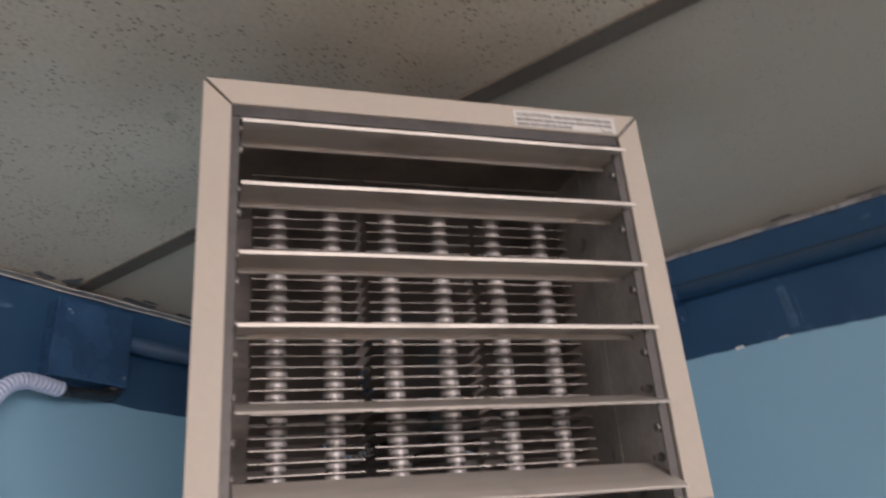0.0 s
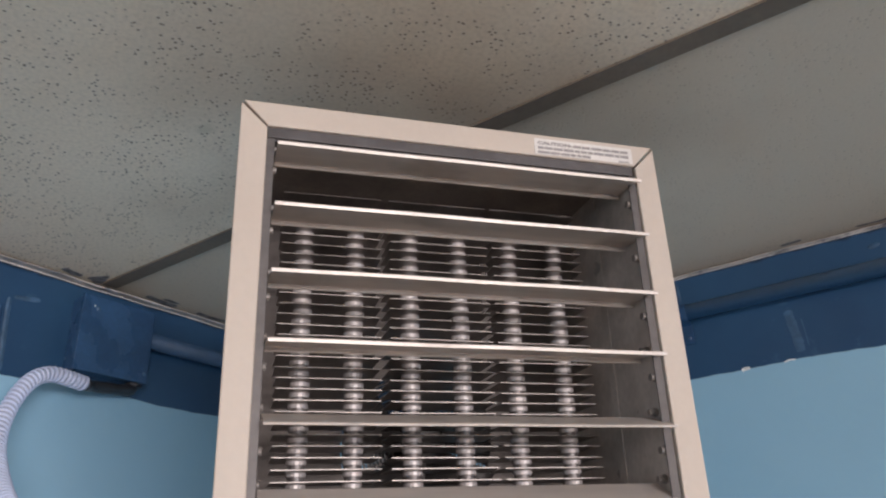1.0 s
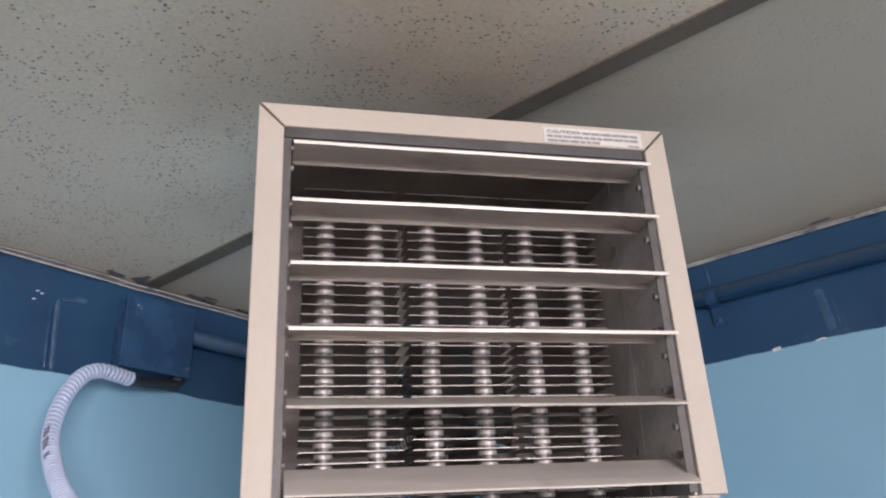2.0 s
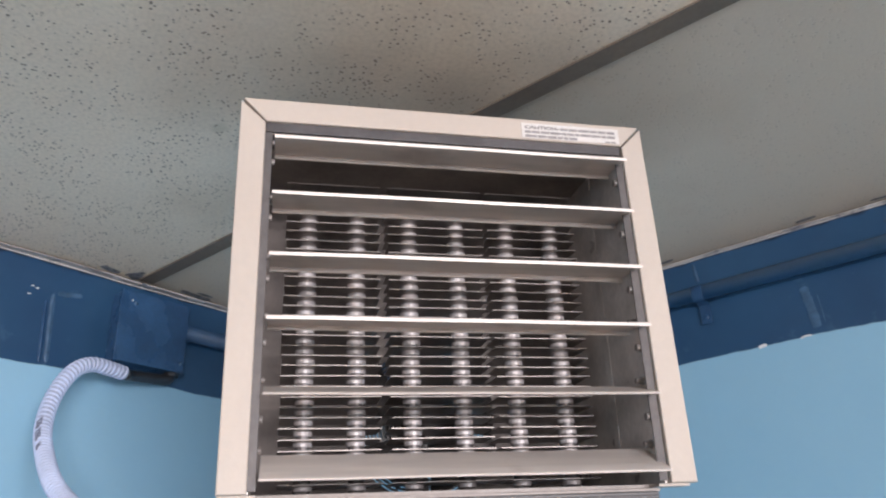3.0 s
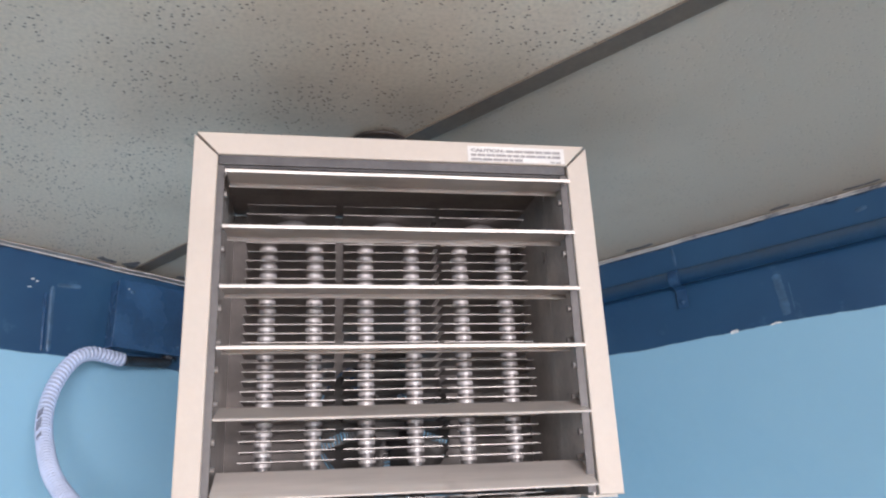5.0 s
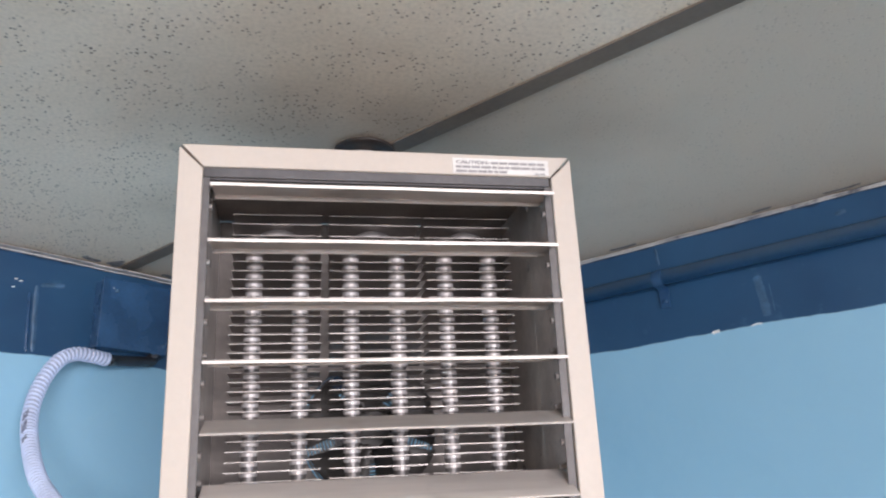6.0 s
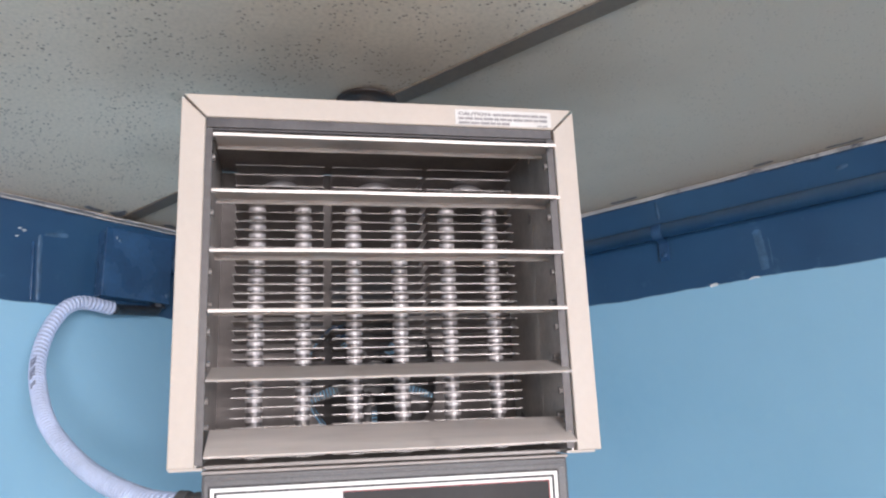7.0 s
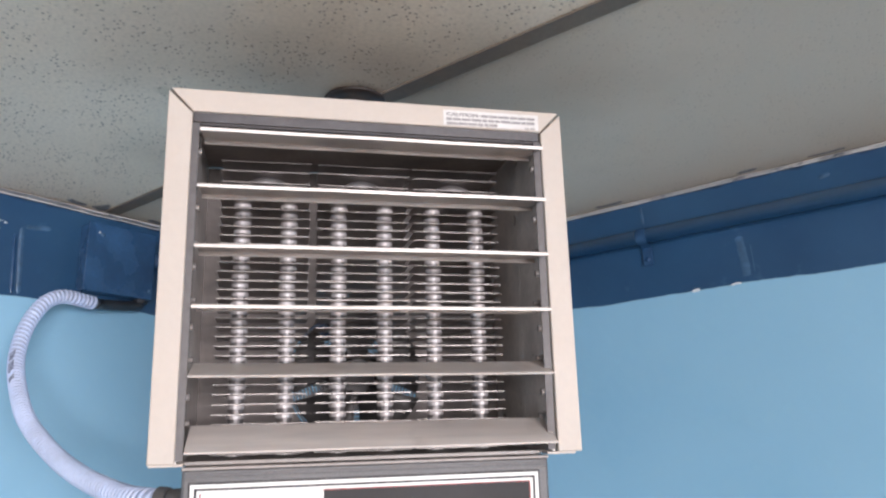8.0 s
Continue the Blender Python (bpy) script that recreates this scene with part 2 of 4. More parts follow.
M_CHANNEL = material("dull_grey_steel", (0.105, 0.10, 0.105), 0.42, 0.3, vary=0.2, scale=20, grain=0.1)
M_STRIP = material("grey_steel_strip", (0.115, 0.107, 0.108), 0.5, 0.2, vary=0.2, scale=20, grain=0.1)
M_FIN = material("bright_fin_steel", (0.38, 0.35, 0.335), 0.45, 0.85, vary=0.25, scale=40, grain=0.1, rough_vary=0.1)
M_COLLAR = material("bright_fin_collar", (0.58, 0.55, 0.548), 0.5, 0.4, vary=0.15, scale=60, grain=0.08, rough_vary=0.06)
M_TUBE = material("polished_element_tube", (0.22, 0.207, 0.207), 0.5, 0.6, vary=0.25, scale=60, grain=0.1, rough_vary=0.06)
M_DARK = material("dark_sheet_metal", (0.31, 0.28, 0.262), 0.5, 0.2, vary=0.3, scale=18, grain=0.1)
# one even dark tone for the back panel, motor and mitre backing
M_SHADOW = material("dark_brown_steel", (0.175, 0.154, 0.144), 0.6, 0.1, vary=0.3, scale=20)
M_BOX = material("charcoal_enamel", (0.12, 0.118, 0.122), 0.45, 0.1, vary=0.15, scale=10, grain=0.12, grain_scale=500, bump=0.2, bump_scale=500)
M_FAN = material("dull_black_fan_paint", (0.075, 0.07, 0.068), 0.6, 0.1, vary=0.2, scale=30)
M_PLATE = material("black_printed_plate", (0.026, 0.024, 0.026), 0.65, vary=0.12, scale=10)
M_PRINT = material("white_print", (0.85, 0.84, 0.82), 0.4, vary=0.03, scale=20)
M_RED = material("red_print", (0.5, 0.06, 0.05), 0.45, vary=0.05)
M_LABEL = material("white_paper_label", (0.68, 0.66, 0.645), 0.5, vary=0.05, scale=30)
M_INK = material("grey_ink", (0.30, 0.285, 0.29), 0.6, vary=0.1)
M_INK2 = material("dark_blue_ink", (0.20, 0.22, 0.31), 0.6, vary=0.2, scale=60)
M_CONDUIT = material("pale_grey_flexible_plastic", (0.52, 0.595, 0.79), 0.5, vary=0.12, scale=25, grain=0.05)
M_PIPE = material("glossy_blue_pipe_paint", (0.040, 0.108, 0.215), 0.2, vary=0.15, scale=9, grain=0.05, bump=0.06, bump_scale=40, rough_vary=0.05, coat=0.4)
n, l = M_PIPE.node_tree.nodes, M_PIPE.node_tree.links
base_in = n["Principled BSDF"].inputs["Base Color"]
paint = base_in.links[0].from_socket
# faces turned upward are painted paler, as if lit from above
geo, sep, ramp, mix = n.new("ShaderNodeNewGeometry"), n.new("ShaderNodeSeparateXYZ"), n.new("ShaderNodeMapRange"), n.new("ShaderNodeMix")
l.new(geo.outputs["Normal"], sep.inputs[0])
l.new(sep.outputs["Z"], ramp.inputs["Value"])
ramp.inputs["From Min"].default_value, ramp.inputs["From Max"].default_value, ramp.inputs["To Max"].default_value = -0.5, 0.6, 0.7
mix.data_type = "RGBA"
mix.inputs["B"].default_value = (0.17, 0.27, 0.39, 1)  # light on the pipe's top, put into its colour
l.new(ramp.outputs[0], mix.inputs["Factor"])
l.new(paint, mix.inputs["A"])
l.new(mix.outputs["Result"], base_in)
# duller copy of the pipe paint, without the pale top, for the left run
M_DULLPIPE = material("dull_blue_pipe_paint", (0.034, 0.088, 0.18), 0.55, vary=0.2, scale=20, grain=0.06, bump=0.1, bump_scale=60)
M_SMEAR = material("smeared_dark_paint", (0.10, 0.105, 0.125), 0.6, vary=0.5, scale=90, tint=(0.2, 0.2, 0.21))
M_HOSE = material("blue_grey_hose", (0.38, 0.43, 0.58), 0.5, vary=0.12, scale=30)
M_BLUE = material("dark_blue_paint", (0.021, 0.066, 0.155), 0.27, vary=0.25, scale=12, grain=0.08, bump=0.25, bump_scale=60, tint=(0.026, 0.08, 0.175))
M_PALEBLUE = material("thin_blue_paint_run", (0.042, 0.100, 0.185), 0.4, vary=0.35, scale=60, bump=0.2)
M_CHIP = material("bare_plaster_chip", (0.68, 0.70, 0.72), 0.8, vary=0.1, scale=80, bump=0.4)
M_NUT = material("dark_zinc_fitting", (0.055, 0.06, 0.07), 0.4, 0.7, vary=0.2, scale=40)
M_BROWN = material("dark_brown_enamel", (0.022, 0.015, 0.012), 0.5, 0.0, vary=0.35, scale=60, bump=0.4, bump_scale=160)
M_GLAND = material("grey_plastic_gland", (0.10, 0.095, 0.095), 0.5, 0.1, vary=0.2, scale=40)
M_PIN = material("dull_zinc_pin", (0.26, 0.24, 0.23), 0.5, 0.4, vary=0.2, scale=50)
M_BRIGHT = material("worn_bright_steel", (0.6, 0.58, 0.56), 0.3, 0.95, vary=0.15, scale=50)


# ---- building helpers ----
def part(name, bm, mat, parent=None, label="", smooth=False):
    bmesh.ops.recalc_face_normals(bm, faces=bm.faces)
    me = bpy.data.meshes.new(name)
    bm.to_mesh(me)
    bm.free()
    me.materials.append(mat)
    if smooth:
        for p in me.polygons:
            p.use_smooth = True
    ob = new(name, me)
    ob.parent = parent
    if label:
        tagged(ob, label)
    return ob


def share(name, source, parent, at):
    ob = new(name, source.data)
    ob.parent = parent
    ob.location = at
    return ob


def thing(name, m, label, category, group="", kind=""):
    ob = new(name)
    ob.empty_display_size = 0.05
    ob.matrix_world = m
    return tagged(ob, label, category, group, kind)


def add_box(bm, lo, hi, bevel=0.0):
    lo, hi = Vector(lo), Vector(hi)
    made = bmesh.ops.create_cube(bm, size=1.0, matrix=Matrix.Translation((lo + hi) / 2) @ Matrix.Diagonal((*(hi - lo), 1)))
    if bevel:
        edges = list({e for v in made["verts"] for e in v.link_edges})
        bmesh.ops.bevel(bm, geom=edges, offset=bevel, segments=2, profile=0.5, affect="EDGES")
    return bm


def box(lo, hi, bevel=0.0):
    return add_box(bmesh.new(), lo, hi, bevel)


def add_prism(bm, outline, axis, a, b):
    """Extrude a closed 2D outline along an axis from a to b."""
    def at(p, h):
        return {"x": (h, p[0], p[1]), "y": (p[0], h, p[1]), "z": (p[0], p[1], h)}[axis]
    one, two = [bm.verts.new(at(p, a)) for p in outline], [bm.verts.new(at(p, b)) for p in outline]
    bm.faces.new(one)
    bm.faces.new(two[::-1])
    for i in range(len(outline)):
        j = (i + 1) % len(outline)
        bm.faces.new((one[i], one[j], two[j], two[i]))
    return bm


def add_rod(bm, a, b, r, sides=20, r2=None):
    a, b = Vector(a), Vector(b)
    turn = (b - a).to_track_quat("Z", "Y").to_matrix().to_4x4()
    bmesh.ops.create_cone(bm, cap_ends=True, segments=sides, radius1=r, radius2=r if r2 is None else r2, depth=(b - a).length,
                          matrix=Matrix.Translation((a + b) / 2) @ turn)
    return bm


def add_lathe(bm, profile, m=None, sides=28):
    """Turn a profile of (radius, height) round z."""
    m = m or Matrix()
    rings = []
    for r, h in profile:
        rings.append([bm.verts.new(m @ Vector((r * math.cos(2 * math.pi * i / sides), r * math.sin(2 * math.pi * i / sides), h))) for i in range(sides)])
    for p, q in zip(rings, rings[1:]):
        for i in range(sides):
            j = (i + 1) % sides
            bm.faces.new((p[i], p[j], q[j], q[i]))
    bm.faces.new(rings[0][::-1])
    bm.faces.new(rings[-1])
    return bm


def smooth_path(points, steps):
    """Catmull-Rom through the points."""
    pts = [Vector(p) for p in points]
    pts = [2 * pts[0] - pts[1]] + pts + [2 * pts[-1] - pts[-2]]
    out = []
    for i in range(1, len(pts) - 2):
        p0, p1, p2, p3 = pts[i - 1:i + 3]
        for k in range(steps):
            t = k / steps
            out.append(0.5 * (2 * p1 + (p2 - p0) * t + (2 * p0 - 5 * p1 + 4 * p2 - p3) * t * t + (3 * p1 - p0 - 3 * p2 + p3) * t ** 3))
    return out + [pts[-2]]


def even_path(points, step):
    fine = smooth_path(points, 60)
    out, gone, want = [fine[0]], 0.0, step
    for a, b in zip(fine, fine[1:]):
        d = (b - a).length
        while d > 0 and gone + d >= want:
            out.append(a + (b - a) * ((want - gone) / d))
            want += step
        gone += d
    return out


def add_tube(bm, path, radius, sides=16, cells=None):
    """Sweep a round tube whose radius is a number or radius(i) along the path."""
    frames, up = [], Vector((0.3, 0.2, 1)).normalized()
    for i, p in enumerate(path):
        d = (path[min(i + 1, len(path) - 1)] - path[max(i - 1, 0)]).normalized()
        side = d.cross(up).normalized()
        up = side.cross(d).normalized()
        frames.append((p, side, up))
    rings = []
    for i, (p, s, w) in enumerate(frames):
        r = radius(i) if callable(radius) else radius
        rings.append([p + r * (math.cos(2 * math.pi * k / sides) * s + math.sin(2 * math.pi * k / sides) * w) for k in range(sides)])
    if cells is None:
        vs = [[bm.verts.new(c) for c in ring] for ring in rings]
        for p, q in zip(vs, vs[1:]):
            for k in range(sides):
                j = (k + 1) % sides
                bm.faces.new((p[k], p[j], q[j], q[k]))
        bm.faces.new(vs[0][::-1])
        bm.faces.new(vs[-1])
    else:
        for i, k in cells:
            j = (k + 1) % sides
            bm.faces.new([bm.verts.new(c) for c in (rings[i][k], rings[i][j], rings[i + 1][j], rings[i + 1][k])])
    return bm


# ---- room shell ----
WALL = 0.12


def wall_run(name, start, along, inward, length, label, hole=None, paint=None):
    """A wall with thickness, its inner face on the line from start; hole = (s0, s1, z0, z1)."""
    bm = bmesh.new()
    m = Matrix(((along.x, -inward.x, 0, start.x), (along.y, -inward.y, 0, start.y), (0, 0, 1, 0), (0, 0, 0, 1)))
    top = CEIL + 0.25
    if hole:
        s0, s1, z0, z1 = hole
        runs = [((-WALL, 0, 0), (s0, WALL, top)), ((s1, 0, 0), (length + WALL, WALL, top)), ((s0, 0, 0), (s1, WALL, z0)), ((s0, 0, z1), (s1, WALL, top))]
    else:
        runs = [((0, 0, 0), (length, WALL, top))]
    for lo, hi in runs:
        add_box(bm, lo, hi)
    bm.transform(m)
    return tagged(part(name, bm, paint or M_WALL), label, "wall", kind="structure")


W_LEFT = wall_run("wall_west", CORNER, U, NL, ROOM, "light blue painted wall with a dark blue top band", None, M_WALL_W)
W_RIGHT = wall_run("wall_north", CORNER, V, NR, ROOM, "light blue painted wall with a chipped dark blue band")
wall_run("wall_east", CORNER + V * ROOM, U, -NL, ROOM, "blue painted wall with a wide window opening", (WIN1["u0"], WIN1["u1"], WIN1["z0"], WIN1["z1"]))
wall_run("wall_south", CORNER + U * ROOM, V, -NR, ROOM, "blue painted wall with a wide window opening", (WIN2["u0"], WIN2["u1"], WIN2["z0"], WIN2["z1"]))


def slab(name, z0, z1, mat, label, category):
    bm = bmesh.new()
    o = 0.3
    pts = [CORNER - o * U - o * V, CORNER + (ROOM + o) * U - o * V, CORNER + (ROOM + o) * (U + V), CORNER - o * U + (ROOM + o) * V]
    add_prism(bm, [(p.x, p.y) for p in pts], "z", z0, z1)
    return tagged(part(name, bm, mat), label, category, kind="structure")


slab("floor", -0.1, 0.0, M_FLOOR, "worn brown floor", "floor")

# ceiling tiles, one mesh: long bays along the right wall between the grid bars
BAR = 0.0120
LINES_A = [0.551 + 0.61 * i for i in range(11)]
LINES_B = [1.62 + 1.22 * i for i in range(5)]


def grid_at(a, b):
    return CORNER + a * U + b * V


bm = bmesh.new()
edges_a = [-0.05] + LINES_A + [ROOM + 0.12]
edges_b = [-0.05] + LINES_B + [ROOM + 0.05]
for a0, a1 in zip(edges_a, edges_a[1:]):
    for b0, b1 in zip(edges_b, edges_b[1:]):
        g = 0.002
        pts = [grid_at(x, y) for x, y in ((a0 + g, b0 + g), (a1 - g, b0 + g), (a1 - g, b1 - g), (a0 + g, b1 - g))]
        sag = 0.0006 * random.random()
        add_prism(bm, [(p.x, p.y) for p in pts], "z", CEIL + 0.0015 - sag, CEIL + 0.017)
tagged(part("ceiling", bm, M_TILE), "dusty off-white pinhole acoustic tile ceiling", "ceiling", kind="structure")
slab("ceiling_deck", CEIL + 0.12, CEIL + 0.24, M_DARK, "dark deck above the hung ceiling", "ceiling")


def grid_bar(p, q, half, label):
    bm = bmesh.new()
    d = (q - p).normalized()
    s = Vector((-d.y, d.x, 0))
    add_prism(bm, [((p + s * half).x, (p + s * half).y), ((q + s * half).x, (q + s * half).y), ((q - s * half).x, (q - s * half).y),
                   ((p - s * half).x, (p - s * half).y)], "z", CEIL - 0.0015, CEIL + 0.0008)
    s2 = s * 0.001
    add_prism(bm, [((p + s2).x, (p + s2).y), ((q + s2).x, (q + s2).y), ((q - s2).x, (q - s2).y), ((p - s2).x, (p - s2).y)], "z", CEIL + 0.001, CEIL + 0.03)
    return tagged(part("ceiling_trim", bm, M_GRID), label, "ceiling grid", kind="structure")


for a in LINES_A:
    grid_bar(grid_at(a, 0.02), grid_at(a, ROOM - 0.02), BAR, "dull grey metal ceiling grid bar")
for b in LINES_B:
    for a0, a1 in zip([0.02] + LINES_A, LINES_A + [ROOM - 0.02]):
        grid_bar(grid_at(a0 + 0.016, b), grid_at(a1 - 0.016, b), BAR, "short dull grey ceiling grid cross bar")


def wall_angle(at, length, seed, wide):
    """A thin wall angle under the tile edges, dented and uneven."""
    rnd = random.Random(seed)
    bm = bmesh.new()
    rows = []
    n = 150
    for i in range(n + 1):
        s = 0.01 + (length - 0.02) * i / n
        w = wide + rnd.uniform(-0.0035, 0.0025)
        dz = rnd.uniform(-0.0012, 0.0008)
        prof = [(0.001, -0.0050), (0.0022, -0.0052 + dz), (0.0026, -0.0035 + dz), (w, -0.0032 + dz), (w, -0.0017), (0.001, -0.0017)]
        rows.append([bm.verts.new(at(s, CEIL + h, o)) for o, h in prof])
    for p, q in zip(rows, rows[1:]):
        for k in range(6):
            j = (k + 1) % 6
            bm.faces.new((p[k], p[j], q[j], q[k]))
    bm.faces.new(rows[0])
    bm.faces.new(rows[-1][::-1])
    return tagged(part("trim", bm, M_ANGLE), "grimy white ceiling edge angle smeared with paint", "trim", kind="structure")


wall_angle(left_at, ROOM, 3, 0.0150)
wall_angle(right_at, ROOM, 4, 0.0072)

for nm, start, along, inward, h in (("window_1", CORNER + V * ROOM, U, NL, (WIN1["u0"], WIN1["u1"], WIN1["z0"], WIN1["z1"])),
                                    ("window_2", CORNER + U * ROOM, V, NR, (WIN2["u0"], WIN2["u1"], WIN2["z0"], WIN2["z1"]))):
    m = Matrix(((along.x, inward.x, 0, start.x), (along.y, inward.y, 0, start.y), (0, 0, 1, 0), (0, 0, 0, 1)))
    win = thing(nm, Matrix(), "plain white window frame behind the viewer", "window", kind="structure")
    s0, s1, z0, z1 = h
    for lo, hi in (((s0, 0.04, z0), (s0 + 0.05, 0.09, z1)), ((s1 - 0.05, 0.04, z0), (s1, 0.09, z1)),
                   ((s0 + 0.05, 0.04, z0), (s1 - 0.05, 0.09, z0 + 0.05)), ((s0 + 0.05, 0.04, z1 - 0.05), (s1 - 0.05, 0.09, z1))):
        bm = box(lo, hi, 0.004)
        bm.transform(m)
        part("window_frame", bm, M_PRINT, win)

# ---- unit heater ----
TOP, BOTTOM, HALF = 2.2884, 1.9697, 0.1812
IN = 0.1597
# the whole unit is hung with its face leaning down a little
HANG = Vector((0, 0, 2.2865))
LEAN = Matrix.Translation(HANG) @ Matrix.Rotation(radians(3.23), 4, Vector((0.975, -0.222, 0))) @ Matrix.Translation(-HANG)
heater = thing("unit_heater", LEAN @ Matrix.Translation((0, 0.09, 0)), "beige and grey metal unit heater with louvers, hung from the ceiling", "heater")
HM = Matrix.Translation((0, -0.09, 0))


def hpart(name, bm, mat, label="", smooth=False, parent=None):
    bm.transform(HM)
    return part(name, bm, mat, parent or heater, label, smooth)


FW = 0.0208   # width of the front frame's bars
GAP = 0.0011  # open mitre joints


def frame_bar(outline, label):
    bm = bmesh.new()
    add_prism(bm, outline, "y", 0.0, 0.022)
    bmesh.ops.recalc_face_normals(bm, faces=bm.faces)
    edges = [e for e in bm.edges if all(abs(v.co.y) < 1e-6 for v in e.verts)]
    bmesh.ops.bevel(bm, geom=edges, offset=0.0011, segments=2, profile=0.5, affect="EDGES")
    return hpart("frame_bar", bm, M_BEIGE, label)


SL = -0.0008  # the left bar stands a little further in
frame_bar([(-HALF - SL + GAP * 1.2, TOP), (HALF - GAP * 1.2, TOP), (HALF - FW - GAP * 0.4, TOP - FW), (-HALF - SL + FW + GAP * 0.4, TOP - FW)], "beige enamelled top frame bar with mitred ends")
for s in (-1, 1):
    h = HALF + (SL if s < 0 else 0)
    splay = 0.003 if s > 0 else 0.0
    frame_bar([(s * h, TOP - GAP * 1.6), (s * h + splay, BOTTOM), (s * (h - FW) + splay * 0.5, BOTTOM), (s * (h - FW), TOP - FW - GAP * 1.2)], "beige enamelled side frame bar")
    # dark backing added behind the mitre so the open joint reads as shade
    x0, x1 = sorted((s * (HALF - 0.002), s * (IN + 0.004)))
    hpart("mitre_backing", box((x0, 0.0225, TOP - FW - 0.004), (x1, 0.0240, TOP - 0.002)), M_SHADOW)
    # turned-in foot of the side bar
    x0, x1 = sorted((s * (HALF - 0.0012), s * (IN - 0.006)))
    hpart("frame_foot", box((x0, 0.006, BOTTOM - 0.0022), (x1, 0.0222, BOTTOM - 0.0002)), M_BEIGE)

# sheet housing behind the frame
BACK = 0.185
for s in (-1, 1):
    x0, x1 = sorted((s * (IN + 0.0020), s * (IN + 0.0034)))
    hpart("side_panel", box((x0, 0.0225, BOTTOM - 0.002), (x1, BACK, TOP - 0.010)), M_STEEL, "galvanised steel side panel")
    # narrow channel that the louvers turn in
    x0, x1 = sorted((s * (IN - 0.0062), s * (IN + 0.0012)))
    hpart("louver_channel", box((x0, 0.0032, BOTTOM + 0.002), (x1, 0.0048, TOP - FW - 0.009), 0.0004), M_STRIP, "grey steel channel")
    x0, x1 = sorted((s * (IN - 0.0010), s * (IN + 0.0004)))
    hpart("channel_web", box((x0, 0.0050, BOTTOM + 0.0002), (x1, 0.076, TOP - FW - 0.009)), M_STEEL)
    # long stiffening seam on the inner side
    x0, x1 = sorted((s * (IN - 0.0008), s * (IN + 0.0018)))
    hpart("seam", box((x0, 0.0775, BOTTOM + 0.004), (x1, 0.090, TOP - 0.014), 0.0008), M_STEEL)
hpart("top_panel", box((-IN - 0.0018, 0.0225, TOP - 0.0115), (IN + 0.0018, BACK, TOP - 0.0100)), M_DARK, "dark steel top panel")
hpart("head_flange", box((-IN + 0.0005, 0.0030, TOP - FW - 0.0085), (IN - 0.0005, 0.0046, TOP - FW + 0.004), 0.0004), M_CHANNEL, "grey steel strip under the frame")
hpart("head_lip", box((-IN + 0.001, 0.0048, TOP - FW - 0.0105), (IN - 0.001, 0.030, TOP - FW - 0.0088), 0.0004), M_CHANNEL)
hpart("bottom_panel", box((-IN - 0.0018, 0.0225, BOTTOM - 0.0022), (IN + 0.0018, BACK, BOTTOM + 0.0005)), M_DARK)

# back panel with a round fan opening
FAN_Z, FAN_R = 2.045, 0.072
bm = bmesh.new()
sides = 48
rim, outer = [], []
for i in range(sides):
    a = 2 * math.pi * i / sides
    c, sn = math.cos(a), math.sin(a)
    k = min((IN + 0.0019) / max(abs(c), 1e-6), (0.2302 if sn > 0 else 0.073) / max(abs(sn), 1e-6))
    rim.append(bm.verts.new((FAN_R * c, BACK - 0.002, FAN_Z + FAN_R * sn)))
    hx, hz = IN + 0.0018, (0.2302 if sn > 0 else 0.073)
    if abs(math.atan2(abs(sn), abs(c)) - math.atan2(hz, hx)) < math.pi / sides:
        outer.append(bm.verts.new((math.copysign(hx, c), BACK - 0.002, FAN_Z + math.copysign(hz, sn))))
        continue
    outer.append(bm.verts.new((k * c, BACK - 0.002, FAN_Z + k * sn)))
for i in range(sides):
    j = (i + 1) % sides
    bm.faces.new((rim[i], rim[j], outer[j], outer[i]))
ring = bmesh.ops.extrude_face_region(bm, geom=bm.faces[:])
bmesh.ops.translate(bm, verts=[v for v in ring["geom"] if isinstance(v, bmesh.types.BMVert)], vec=(0, 0.0015, 0))
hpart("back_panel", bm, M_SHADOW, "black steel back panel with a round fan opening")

fan = new("fan")
fan.parent = heater
fan.location = (0, 0.155 - 0.09, FAN_Z)
part("hub", add_rod(bmesh.new(), (0, -0.008, 0), (0, 0.012, 0), 0.018, 24), M_FAN, fan)
blade_bm = bmesh.new()
cols = []
for i in range(7):
    f = i / 6
    r = 0.016 + 0.052 * f
    half = 0.42 + 0.16 * f
    row = []
    for k in range(6):
        a = -half + 2 * half * k / 5
        row.append(blade_bm.verts.new((r * math.sin(a), 0.022 * (a / half) * (1 - 0.35 * f), r * math.cos(a))))
    cols.append(row)
for p, q in zip(cols, cols[1:]):
    for k in range(5):
        blade_bm.faces.new((p[k], p[k + 1], q[k + 1], q[k]))
ext = bmesh.ops.extrude_face_region(blade_bm, geom=blade_bm.faces[:])
bmesh.ops.translate(blade_bm, verts=[v for v in ext["geom"] if isinstance(v, bmesh.types.BMVert)], vec=(0, 0.0012, 0))
first = part("blade", blade_bm, M_FAN, fan, "dark fan blade", True)
for i in range(1, 5):
    b = new("blade", first.data)
    b.parent = fan
    b.rotation_euler = (0, 2 * math.pi * i / 5 + 0.0, 0)

# wire guard over the opening at the back
guard = new("fan_guard")
guard.parent = heater
guard.location = (0, BACK + 0.004 - 0.09, FAN_Z)
